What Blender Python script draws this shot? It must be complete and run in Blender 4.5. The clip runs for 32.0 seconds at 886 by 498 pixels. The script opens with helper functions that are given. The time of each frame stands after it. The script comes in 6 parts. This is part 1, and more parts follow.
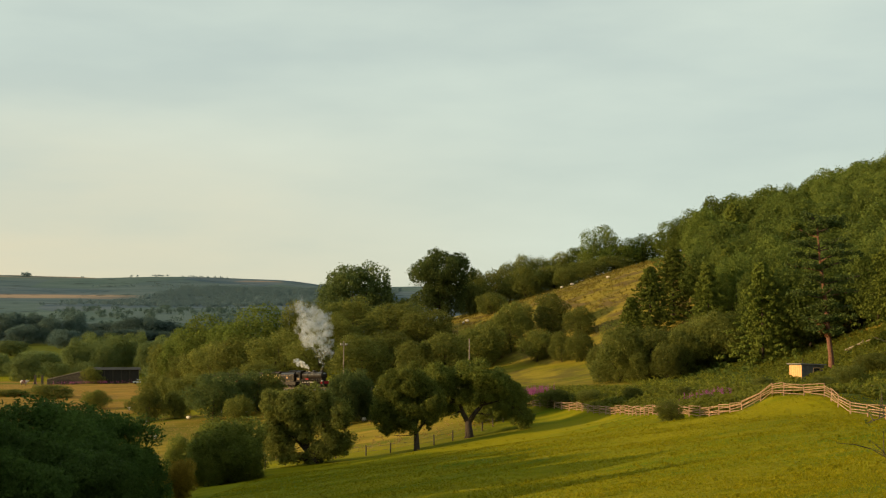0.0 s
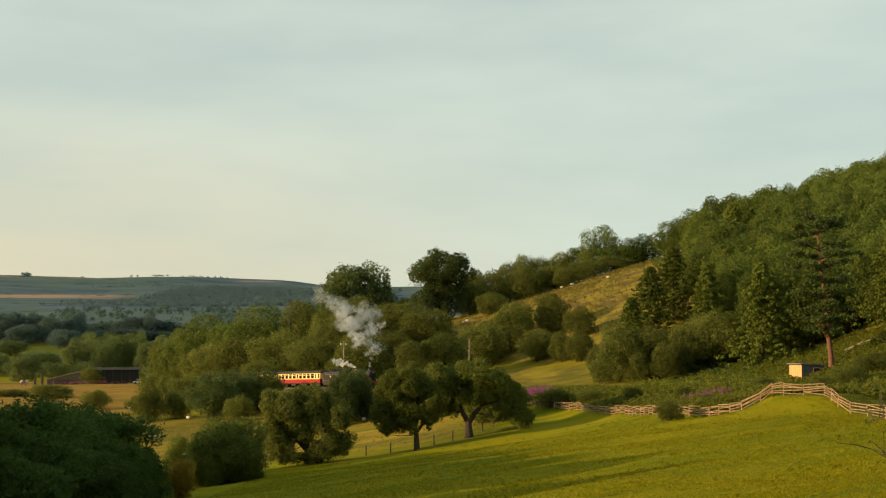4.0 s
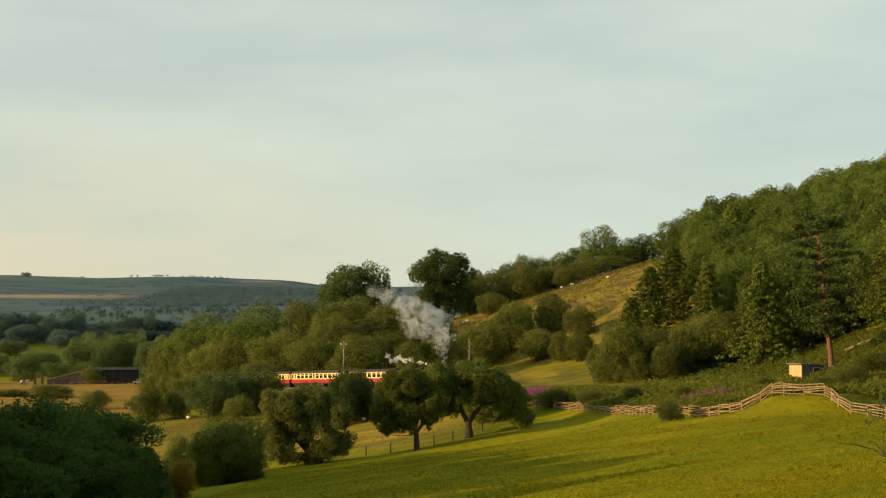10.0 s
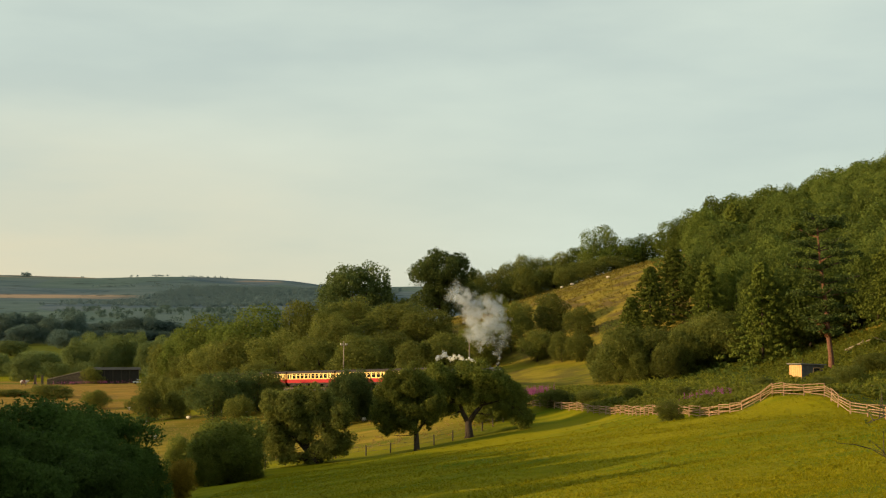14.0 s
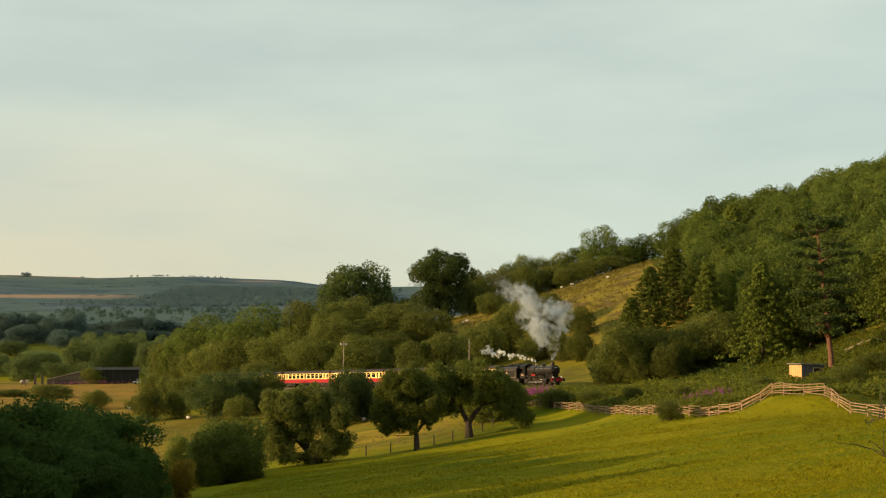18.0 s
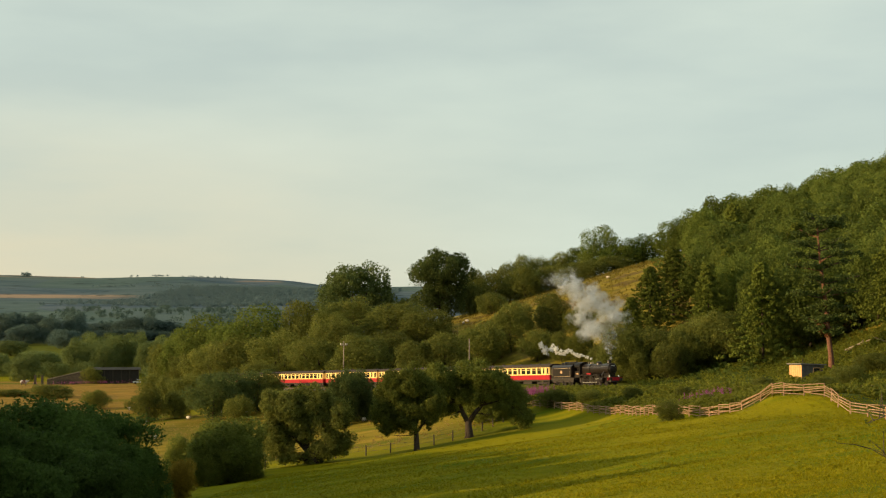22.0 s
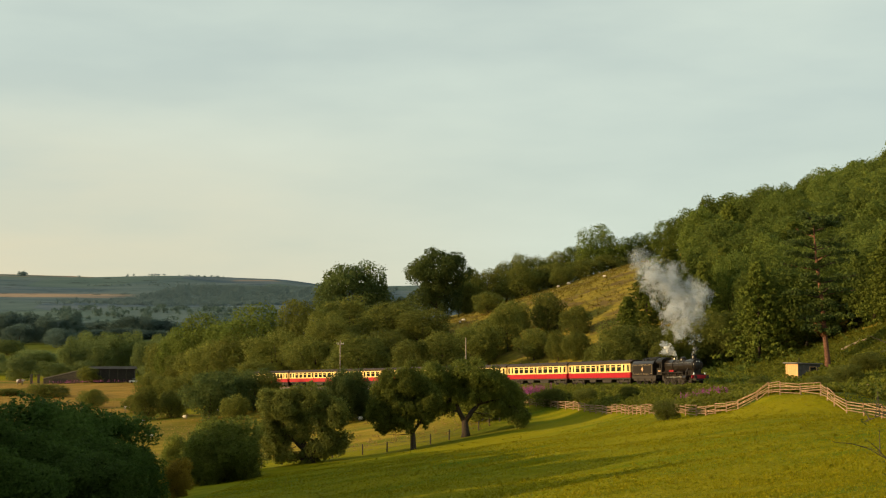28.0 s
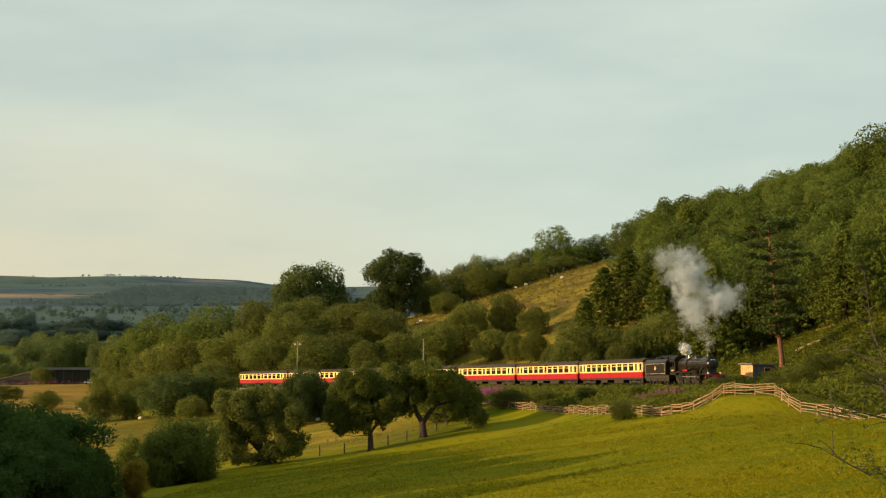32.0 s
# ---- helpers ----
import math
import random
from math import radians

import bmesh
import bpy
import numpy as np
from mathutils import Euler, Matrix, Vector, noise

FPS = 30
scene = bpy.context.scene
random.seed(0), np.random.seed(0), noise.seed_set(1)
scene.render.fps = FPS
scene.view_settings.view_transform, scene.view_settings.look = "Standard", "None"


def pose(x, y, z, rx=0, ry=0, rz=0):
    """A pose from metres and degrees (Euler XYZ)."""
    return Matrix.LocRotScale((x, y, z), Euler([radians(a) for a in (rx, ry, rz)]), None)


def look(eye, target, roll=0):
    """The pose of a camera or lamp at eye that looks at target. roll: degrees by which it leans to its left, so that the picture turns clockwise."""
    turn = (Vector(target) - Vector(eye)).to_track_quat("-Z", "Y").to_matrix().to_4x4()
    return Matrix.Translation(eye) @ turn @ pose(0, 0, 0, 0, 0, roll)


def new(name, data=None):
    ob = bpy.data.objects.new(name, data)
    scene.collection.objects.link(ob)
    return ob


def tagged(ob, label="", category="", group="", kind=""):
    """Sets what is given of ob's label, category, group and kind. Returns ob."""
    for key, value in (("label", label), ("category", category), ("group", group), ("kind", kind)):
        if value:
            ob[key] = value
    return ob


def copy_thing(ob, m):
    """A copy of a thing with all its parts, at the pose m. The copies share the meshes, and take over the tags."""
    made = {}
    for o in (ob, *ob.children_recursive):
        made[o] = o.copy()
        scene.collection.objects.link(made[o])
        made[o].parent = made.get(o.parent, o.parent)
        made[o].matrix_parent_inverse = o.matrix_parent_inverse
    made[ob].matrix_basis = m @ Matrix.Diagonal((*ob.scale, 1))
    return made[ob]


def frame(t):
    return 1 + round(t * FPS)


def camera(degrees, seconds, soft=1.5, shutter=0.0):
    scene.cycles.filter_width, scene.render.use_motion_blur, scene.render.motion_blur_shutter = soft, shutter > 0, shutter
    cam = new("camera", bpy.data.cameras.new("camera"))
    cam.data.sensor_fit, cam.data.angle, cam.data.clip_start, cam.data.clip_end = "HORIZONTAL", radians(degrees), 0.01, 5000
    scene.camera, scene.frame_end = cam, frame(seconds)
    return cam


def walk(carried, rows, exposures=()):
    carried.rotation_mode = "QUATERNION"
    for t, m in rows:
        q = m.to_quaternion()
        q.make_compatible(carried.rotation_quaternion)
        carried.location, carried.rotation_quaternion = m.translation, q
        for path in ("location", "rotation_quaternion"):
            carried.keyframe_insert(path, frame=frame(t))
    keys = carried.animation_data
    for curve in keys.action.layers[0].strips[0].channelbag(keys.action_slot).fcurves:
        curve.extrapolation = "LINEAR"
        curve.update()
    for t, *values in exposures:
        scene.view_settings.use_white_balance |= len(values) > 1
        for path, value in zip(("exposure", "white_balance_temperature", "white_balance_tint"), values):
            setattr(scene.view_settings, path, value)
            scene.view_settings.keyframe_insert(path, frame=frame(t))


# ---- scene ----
# ---- camera: on a tripod in the field, panning right at the end ----
cam = camera(38, 32.0, soft=1.2)


def aim(pan, tip):
    return pose(0, 0, 1.6, 94.99 + tip, 0, -pan)


# seconds, pan to the right and tip upwards in degrees
walk(cam, [(t, aim(p, q)) for t, p, q in (
    (0, 0, 0), (25.5, 0, 0), (27.5, 0.115, -0.038), (28, 0.153, -0.038), (28.5, 0.19, -0.038), (29, 0.30, -0.038),
    (29.5, 0.77, -0.036), (30, 1.06, -0.03), (30.5, 1.34, -0.006), (31, 1.64, 0), (31.5, 1.84, 0), (32, 2.03, 0.006))],
     exposures=[(0, 0.55), (32, 0.55)])

# ---- sky and evening sun ----
SUN_AZ, SUN_EL = -100, 10.5
evening = bpy.data.worlds.new("evening_sky")
scene.world = evening
evening.use_nodes = True
wn, wl = evening.node_tree.nodes, evening.node_tree.links
wn.clear()
sky = wn.new("ShaderNodeTexSky")
sky.sky_type = "NISHITA"
sky.sun_disc = False
sky.sun_elevation, sky.sun_rotation = radians(SUN_EL), radians(SUN_AZ)
sky.altitude, sky.air_density, sky.dust_density, sky.ozone_density = 150, 1.0, 2.5, 1.0
coord = wn.new("ShaderNodeTexCoord")
stretch = wn.new("ShaderNodeMapping")
stretch.inputs["Scale"].default_value = (2.2, 2.2, 9.0)
stretch.inputs["Rotation"].default_value = (0, radians(-10), 0)
cirrus = wn.new("ShaderNodeTexNoise")
cirrus.inputs["Scale"].default_value, cirrus.inputs["Detail"].default_value, cirrus.inputs["Roughness"].default_value = 1.6, 5.0, 0.5
veil = wn.new("ShaderNodeMapRange")
veil.inputs["From Min"].default_value, veil.inputs["From Max"].default_value = 0.38, 0.72
veil.inputs["To Min"].default_value, veil.inputs["To Max"].default_value = 0.64, 0.88
cloud = wn.new("ShaderNodeMix")
cloud.data_type = "RGBA"
cloud.inputs["B"].default_value = (4.85, 5.5, 4.75, 1)
back = wn.new("ShaderNodeBackground")
back.inputs["Strength"].default_value = 0.1
wl.new(coord.outputs["Generated"], stretch.inputs["Vector"])
wl.new(stretch.outputs["Vector"], cirrus.inputs["Vector"])
wl.new(cirrus.outputs["Fac"], veil.inputs["Value"])
# the veil thins out overhead
overhead, thin = wn.new("ShaderNodeMapRange"), wn.new("ShaderNodeMath")
overhead.interpolation_type = "SMOOTHSTEP"
overhead.inputs["From Min"].default_value, overhead.inputs["From Max"].default_value = 0.32, 0.75
overhead.inputs["To Min"].default_value, overhead.inputs["To Max"].default_value = 1.0, 0.8
thin.operation = "MULTIPLY"
wl.new(veil.outputs["Result"], thin.inputs[0])
wl.new(overhead.outputs["Result"], thin.inputs[1])
wl.new(thin.outputs["Value"], cloud.inputs["Factor"])
wl.new(sky.outputs["Color"], cloud.inputs["A"])
# warm haze low down on the sun's side
split = wn.new("ShaderNodeSeparateXYZ")
low_sky, sunward, both = wn.new("ShaderNodeMapRange"), wn.new("ShaderNodeMapRange"), wn.new("ShaderNodeMath")
for node, a, b in ((low_sky, 0.24, 0.02), (sunward, 0.22, -0.42)):
    node.interpolation_type = "SMOOTHSTEP"
    node.inputs["From Min"].default_value, node.inputs["From Max"].default_value = a, b
both.operation = "MULTIPLY"
haze = wn.new("ShaderNodeMix")
haze.data_type = "RGBA"
haze.inputs["B"].default_value = (5.3, 4.7, 3.2, 1)
wl.new(coord.outputs["Generated"], split.inputs["Vector"])
wl.new(split.outputs["Z"], low_sky.inputs["Value"])
wl.new(split.outputs["Z"], overhead.inputs["Value"])
wl.new(split.outputs["X"], sunward.inputs["Value"])
wl.new(low_sky.outputs["Result"], both.inputs[0])
wl.new(sunward.outputs["Result"], both.inputs[1])
streak, patchy = wn.new("ShaderNodeMapRange"), wn.new("ShaderNodeMath")
streak.inputs["From Min"].default_value, streak.inputs["From Max"].default_value = 0.36, 0.62
streak.inputs["To Min"].default_value, streak.inputs["To Max"].default_value = 0.6, 1.25
patchy.operation = "MULTIPLY"
wl.new(cirrus.outputs["Fac"], streak.inputs["Value"])
wl.new(both.outputs["Value"], patchy.inputs[0])
wl.new(streak.outputs["Result"], patchy.inputs[1])
wl.new(patchy.outputs["Value"], haze.inputs["Factor"])
wl.new(cloud.outputs["Result"], haze.inputs["A"])
wl.new(haze.outputs["Result"], back.inputs["Color"])
wl.new(back.outputs["Background"], wn.new("ShaderNodeOutputWorld").inputs["Surface"])

sun = new("sun", bpy.data.lights.new("sun", "SUN"))
sun.data.energy, sun.data.angle, sun.data.color = 4.75, radians(0.6), (1.0, 0.71, 0.34)
sun.matrix_world = look((math.sin(radians(SUN_AZ)) * 50, math.cos(radians(SUN_AZ)) * 50, math.tan(radians(SUN_EL)) * 50), (0, 0, 0))


# ---- the lie of the land: field, railway shelf, wooded hill, far moor ----
EYE_Z = 1.6


def heading(s):
    """Angle of the line from north, in degrees, s metres back from the mark by the hut."""
    if s < -14:
        return min(7.6 - 1.2 * (s + 14), 66.0)
    if s < 140:
        u = s - 18.9
        return 16.36 + 0.249 * u - 0.0005 * u * u
    return max(39.2 - 0.3 * (s - 140), 14.0)


def lay_track():
    pts, x, y = {19: (33.1, 176.44)}, 33.1, 176.44
    for s in range(19, 700):
        a = radians(heading(s + 0.5))
        x, y = x - math.sin(a), y + math.cos(a)
        pts[s + 1] = (x, y)
    x, y = pts[19]
    for s in range(19, -160, -1):
        a = radians(heading(s - 0.5))
        x, y = x + math.sin(a), y - math.cos(a)
        pts[s - 1] = (x, y)
    return pts


TRACK = lay_track()


def rail_z(s):
    return EYE_Z - 2.95 - 0.0195 * s


def on_track(s):
    i = math.floor(s)
    f = s - i
    (ax, ay), (bx, by) = TRACK[i], TRACK[i + 1]
    return Vector((ax + (bx - ax) * f, ay + (by - ay) * f, rail_z(s)))


TR = np.array([(*TRACK[s], s, math.cos(radians(heading(s))), math.sin(radians(heading(s)))) for s in range(-158, 700, 4)])


def smooth(a, b, v):
    t = np.clip((np.asarray(v, float) - a) / (b - a), 0, 1)
    return t * t * (3 - 2 * t)


def bump(x, y, cx, cy, rx, ry, h):
    return h * np.exp(-((x - cx) / rx) ** 2 - ((y - cy) / ry) ** 2)


def wave(x, y, size, k):
    """Smooth undulation from a few sines, about -1 to 1."""
    x, y = x / size, y / size
    return (np.sin(x * 1.3 + k + 1.7 * np.sin(y * 0.7 + k)) + np.sin(y * 1.1 - 2 * k + 1.3 * np.sin(x * 0.9 + 2.1 * k))) / 2


def to_track(x, y):
    """Distance across the line (negative on the hill side) and metres along it."""
    x, y = np.atleast_1d(np.asarray(x, float)), np.atleast_1d(np.asarray(y, float))
    d, s = np.empty(x.shape), np.empty(x.shape)
    for k in range(0, len(x), 4000):
        px, py = x[k:k + 4000, None] - TR[None, :, 0], y[k:k + 4000, None] - TR[None, :, 1]
        i = np.argmin(px * px + py * py, axis=1)
        row = np.arange(len(i))
        px, py, (ts, c, n) = px[row, i], py[row, i], TR[i, 2:].T
        across, along = -px * c - py * n, -px * n + py * c
        d[k:k + 4000] = np.where(np.abs(along) < 4, across, np.where(across < 0, -1.0, 1.0) * np.hypot(px, py))
        s[k:k + 4000] = ts + np.clip(along, -6, 6)
    return d, s


def land(x, y):
    """Height of the ground at x, y (arrays)."""
    x, y = np.atleast_1d(np.asarray(x, float)), np.atleast_1d(np.asarray(y, float))
    shape = x.shape
    x, y = x.ravel(), y.ravel()
    r = np.hypot(x, y)
    xs = 50 * np.tanh(x / 50)
    field = -5.4 + 0.15 * xs - 0.03 * np.minimum(y, 160) + 0.04 * np.clip(y - 175, 0, 250)
    field = np.where(y < 0, -5.4 + 0.15 * xs - 0.03 * y * 0.6, field)
    field += 3.8 * np.exp(-(r / 34) ** 2) + bump(x, y, 33.5, 120.5, 9.5, 14, 2.1) + bump(x, y, 12, 182, 16, 22, 1.3) + bump(x, y, 22.5, 139, 7, 16, 0.6)
    field -= bump(x, y, 45, 104, 10, 24, 2.0)
    for cx, cy, h in ((25.5, 126.5, -0.87), (28.0, 120.5, -1.05), (30.5, 117.8, 0.5), (33.0, 105.0, -0.25), (36.0, 95.0, -0.70)):
        field += bump(x, y, cx, cy, 4.2, 4.2, h)
    field += bump(x, y, 33.0, 111.5, 2.4, 2.4, 0.34) + bump(x, y, 30.0, 118.0, 1.5, 1.5, 0.5)
    field += (0.13 * wave(x, y, 4, 1.0) + 0.06 * wave(x * 0.6, y, 1.6, 3.0)) * smooth(15, 50, r) + 0.35 * wave(x, y, 17, 2.0) * smooth(30, 90, r)
    d, s = to_track(x, y)
    shelf = -2.95 - 0.0195 * np.clip(s, -158, 420) - 0.55
    t = smooth(3.5, 21, d)
    z = np.where(d > 0, shelf * (1 - t) + field * t, shelf)
    cap = np.clip(20 + 0.27 * (x + 60), 9, 52)
    bench = 28 * smooth(-30, 12, x)
    u = np.clip(-d - 3.5 - bench, 0, None)
    u = u * u / (u + 5)
    hill = (0.09 * np.clip(-d - 3.5, 0, 28) + 0.005 * np.clip(-d - 11.5, 0, 20) ** 2) * smooth(-30, 12, x) + cap * (1 - np.exp(-0.55 * u / cap)) + 0.5 * wave(x, y, 13, 3.0) * smooth(5, 30, u)
    hill += bump(x, y, 190, 330, 62, 130, 22) + bump(x, y, 74, 172, 17, 24, 7.0) - bump(x, y, 53.5, 176.5, 4.5, 4.5, 1.35)
    west = smooth(-40, -110, x - 0.12 * (y - 300))
    z = np.where(d < 0, shelf + hill * (1 - 0.75 * west), z)
    far = -8 + 0.055 * np.clip(y - 520, 0, 980) + 0.088 * np.clip(y - 1500, 0, 2000) + 4 * wave(x, y, 120, 1.5) * smooth(700, 1200, y)
    far += 12 * wave(x, y, 420, 0.4) * smooth(1500, 2600, y) - 20 * smooth(-450, -230, x) * smooth(2700, 3400, y) + 7 * smooth(-520, -760, x) * smooth(2700, 3400, y)
    mix = smooth(430, 640, y)
    z = z * (1 - mix) + np.where(d < 0, np.maximum(far, (shelf + hill) * (1 - west)), far) * mix
    return (z + EYE_Z).reshape(shape)


def ground(x, y):
    return float(land(np.array([x]), np.array([y]))[0])


# ---- materials ----
def mat(name, low, high, scale=3.0, rough=0.8, metal=0.0, bump_h=0.0, bump_scale=20.0, island=0.0, each=0.0, detail=6.0, spec=0.3):
    """Two base colours mixed by noise at two scales, with optional change from piece to piece and from thing to thing."""
    m = bpy.data.materials.new(name)
    m.use_nodes = True
    n, l = m.node_tree.nodes, m.node_tree.links
    p = n["Principled BSDF"]
    p.inputs["Roughness"].default_value, p.inputs["Metallic"].default_value = rough, metal
    p.inputs["Specular IOR Level"].default_value = spec
    co = n.new("ShaderNodeTexCoord")
    no = n.new("ShaderNodeTexNoise")
    no.inputs["Scale"].default_value, no.inputs["Detail"].default_value, no.inputs["Roughness"].default_value = scale, detail, 0.65
    l.new(co.outputs["Object"], no.inputs["Vector"])
    mr = n.new("ShaderNodeMapRange")
    mr.inputs["From Min"].default_value, mr.inputs["From Max"].default_value = 0.3, 0.7
    l.new(no.outputs["Fac"], mr.inputs["Value"])
    mix = n.new("ShaderNodeMix")
    mix.data_type = "RGBA"
    mix.inputs["A"].default_value, mix.inputs["B"].default_value = (*low, 1), (*high, 1)
    l.new(mr.outputs["Result"], mix.inputs["Factor"])
    out = mix.outputs["Result"]
    for amount, kind, socket in ((island, "ShaderNodeNewGeometry", "Random Per Island"), (each, "ShaderNodeObjectInfo", "Random")):
        if amount:
            src = n.new(kind)
            rg = n.new("ShaderNodeMapRange")
            rg.inputs["To Min"].default_value, rg.inputs["To Max"].default_value = 1 - amount, 1 + amount
            hs = n.new("ShaderNodeHueSaturation")
            l.new(src.outputs[socket], rg.inputs["Value"])
            l.new(rg.outputs["Result"], hs.inputs["Value"])
            l.new(out, hs.inputs["Color"])
            out = hs.outputs["Color"]
    l.new(out, p.inputs["Base Color"])
    if bump_h:
        bn = n.new("ShaderNodeTexNoise")
        bn.inputs["Scale"].default_value, bn.inputs["Detail"].default_value = bump_scale, 5
        bu = n.new("ShaderNodeBump")
        bu.inputs["Strength"].default_value, bu.inputs["Distance"].default_value = 0.6, bump_h
        l.new(co.outputs["Object"], bn.inputs["Vector"])
        l.new(bn.outputs["Fac"], bu.inputs["Height"])
        l.new(bu.outputs["Normal"], p.inputs["Normal"])
    return m


def leaf_mat(name, low, high, island=0.22, each=0.22, glow=0.58):
    """Leaves: diffuse with light passing through, varied leaf by leaf and tree by tree."""
    m = mat(name, low, high, scale=2.5, rough=0.7, island=island, each=each, spec=0.08)
    n, l = m.node_tree.nodes, m.node_tree.links
    p = n["Principled BSDF"]
    tr = n.new("ShaderNodeBsdfTranslucent")
    mx = n.new("ShaderNodeMixShader")
    mx.inputs["Fac"].default_value = glow
    l.new(p.inputs["Base Color"].links[0].from_socket, tr.inputs["Color"])
    l.new(p.outputs["BSDF"], mx.inputs[1])
    l.new(tr.outputs["BSDF"], mx.inputs[2])
    l.new(mx.outputs["Shader"], n["Material Output"].inputs["Surface"])
    return m


LEAF = {
    "o": leaf_mat("oak_leaves", (0.063, 0.093, 0.031), (0.120, 0.149, 0.043)),
    "p": leaf_mat("ash_leaves", (0.067, 0.099, 0.031), (0.128, 0.159, 0.043)),
    "w": leaf_mat("wood_leaves", (0.086, 0.123, 0.025), (0.160, 0.192, 0.037), island=0.26),
    "b": leaf_mat("thorn_leaves", (0.102, 0.123, 0.027), (0.183, 0.188, 0.040)),
    "n": leaf_mat("alder_leaves", (0.05, 0.076, 0.011), (0.095, 0.125, 0.018)),
    "t": leaf_mat("hawthorn_leaves", (0.097, 0.125, 0.026), (0.181, 0.197, 0.037)),
    "c": leaf_mat("larch_needles", (0.067, 0.091, 0.013), (0.124, 0.144, 0.022), island=0.14, glow=0.25),
    "s": leaf_mat("pine_needles", (0.05, 0.078, 0.02), (0.095, 0.125, 0.032), glow=0.2),
    "d": leaf_mat("dark_leaves", (0.042, 0.082, 0.018), (0.09, 0.14, 0.028)),
    # next two: distance haze mixed into the leaf colour, paler and bluer
    "h": leaf_mat("hazed_valley_leaves", (0.112, 0.152, 0.052), (0.188, 0.225, 0.074), island=0.12),
    "f": leaf_mat("hazed_far_tree_leaves", (0.075, 0.114, 0.101), (0.106, 0.154, 0.133), island=0.06),
    "i": leaf_mat("willow_leaves", (0.14, 0.16, 0.034), (0.22, 0.235, 0.058)),
    "y": leaf_mat("yellowing_leaves", (0.18, 0.13, 0.018), (0.3, 0.21, 0.03)),
}
BARK = mat("bark", (0.025, 0.018, 0.013), (0.07, 0.05, 0.034), scale=6, rough=0.9, bump_h=0.03, bump_scale=18)
PINE_BARK = mat("pine_bark", (0.085, 0.04, 0.024), (0.2, 0.092, 0.055), scale=5, rough=0.9, bump_h=0.03, bump_scale=14)


def land_mat():
    m = bpy.data.materials.new("pasture")
    m.use_nodes = True
    n, l = m.node_tree.nodes, m.node_tree.links
    p = n["Principled BSDF"]
    p.inputs["Roughness"].default_value, p.inputs["Specular IOR Level"].default_value = 0.95, 0.03
    co = n.new("ShaderNodeTexCoord")
    at = n.new("ShaderNodeVertexColor")
    at.layer_name = "cover"
    sep = n.new("ShaderNodeSeparateColor")
    l.new(at.outputs["Color"], sep.inputs["Color"])

    def noise_tex(scale, detail, lo=0.35, hi=0.65, squash=1.0):
        t = n.new("ShaderNodeTexNoise")
        t.inputs["Scale"].default_value, t.inputs["Detail"].default_value, t.inputs["Roughness"].default_value = scale, detail, 0.6
        mp = n.new("ShaderNodeMapping")
        mp.inputs["Scale"].default_value = (squash, 1, 1)
        l.new(co.outputs["Object"], mp.inputs["Vector"])
        l.new(mp.outputs["Vector"], t.inputs["Vector"])
        r = n.new("ShaderNodeMapRange")
        r.inputs["From Min"].default_value, r.inputs["From Max"].default_value = lo, hi
        l.new(t.outputs["Fac"], r.inputs["Value"])
        return r.outputs["Result"]

    def blend(fac, a, b):
        x = n.new("ShaderNodeMix")
        x.data_type = "RGBA"
        for key, v in (("A", a), ("B", b)):
            if isinstance(v, tuple):
                x.inputs[key].default_value = (*v, 1)
            else:
                l.new(v, x.inputs[key])
        if isinstance(fac, float):
            x.inputs["Factor"].default_value = fac
        else:
            l.new(fac, x.inputs["Factor"])
        return x.outputs["Result"]

    coarse, fine, tuft = noise_tex(0.05, 5, 0.38, 0.62, 0.6), noise_tex(0.38, 8, 0.36, 0.64, 0.26), noise_tex(2.5, 6, 0.25, 0.6)
    lush = blend(coarse, (0.075, 0.128, 0.003), (0.225, 0.198, 0.004))
    lush = blend(fine, lush, (0.235, 0.205, 0.005))
    dry = blend(fine, (0.22, 0.14, 0.026), (0.38, 0.22, 0.048))
    dry = blend(noise_tex(0.045, 5, 0.5, 0.64, 0.45), dry, (0.13, 0.13, 0.012))
    rough = blend(fine, (0.14, 0.12, 0.018), (0.27, 0.2, 0.032))
    rough = blend(noise_tex(0.14, 6, 0.48, 0.6), rough, (0.12, 0.085, 0.03))
    fern_and_shade = blend(fine, (0.04, 0.06, 0.012), (0.1, 0.12, 0.02))
    # patchwork of fields and heather on the far moor, blued to stand for haze
    cells, lay = n.new("ShaderNodeTexVoronoi"), n.new("ShaderNodeMapping")
    lay.inputs["Scale"].default_value = (0.0042, 0.0026, 0)
    lay.inputs["Rotation"].default_value = (0, 0, 0.12)
    cells.inputs["Scale"].default_value, cells.inputs["Randomness"].default_value = 1.0, 0.85
    l.new(co.outputs["Object"], lay.inputs["Vector"])
    l.new(lay.outputs["Vector"], cells.inputs["Vector"])
    pick = n.new("ShaderNodeSeparateColor")
    l.new(cells.outputs["Color"], pick.inputs["Color"])
    upland = n.new("ShaderNodeMath")
    upland.operation = "MULTIPLY"
    l.new(noise_tex(0.006, 6, 0.36, 0.52, 0.35), upland.inputs[0])
    l.new(sep.outputs["Red"], upland.inputs[1])
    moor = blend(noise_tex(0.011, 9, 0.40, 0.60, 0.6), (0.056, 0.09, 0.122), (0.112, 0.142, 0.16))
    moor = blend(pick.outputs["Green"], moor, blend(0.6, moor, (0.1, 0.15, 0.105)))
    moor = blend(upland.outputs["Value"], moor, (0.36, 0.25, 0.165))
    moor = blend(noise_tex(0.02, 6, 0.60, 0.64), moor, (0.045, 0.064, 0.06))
    col = blend(sep.outputs["Red"], lush, dry)
    col = blend(sep.outputs["Green"], col, rough)
    col = blend(sep.outputs["Blue"], col, fern_and_shade)
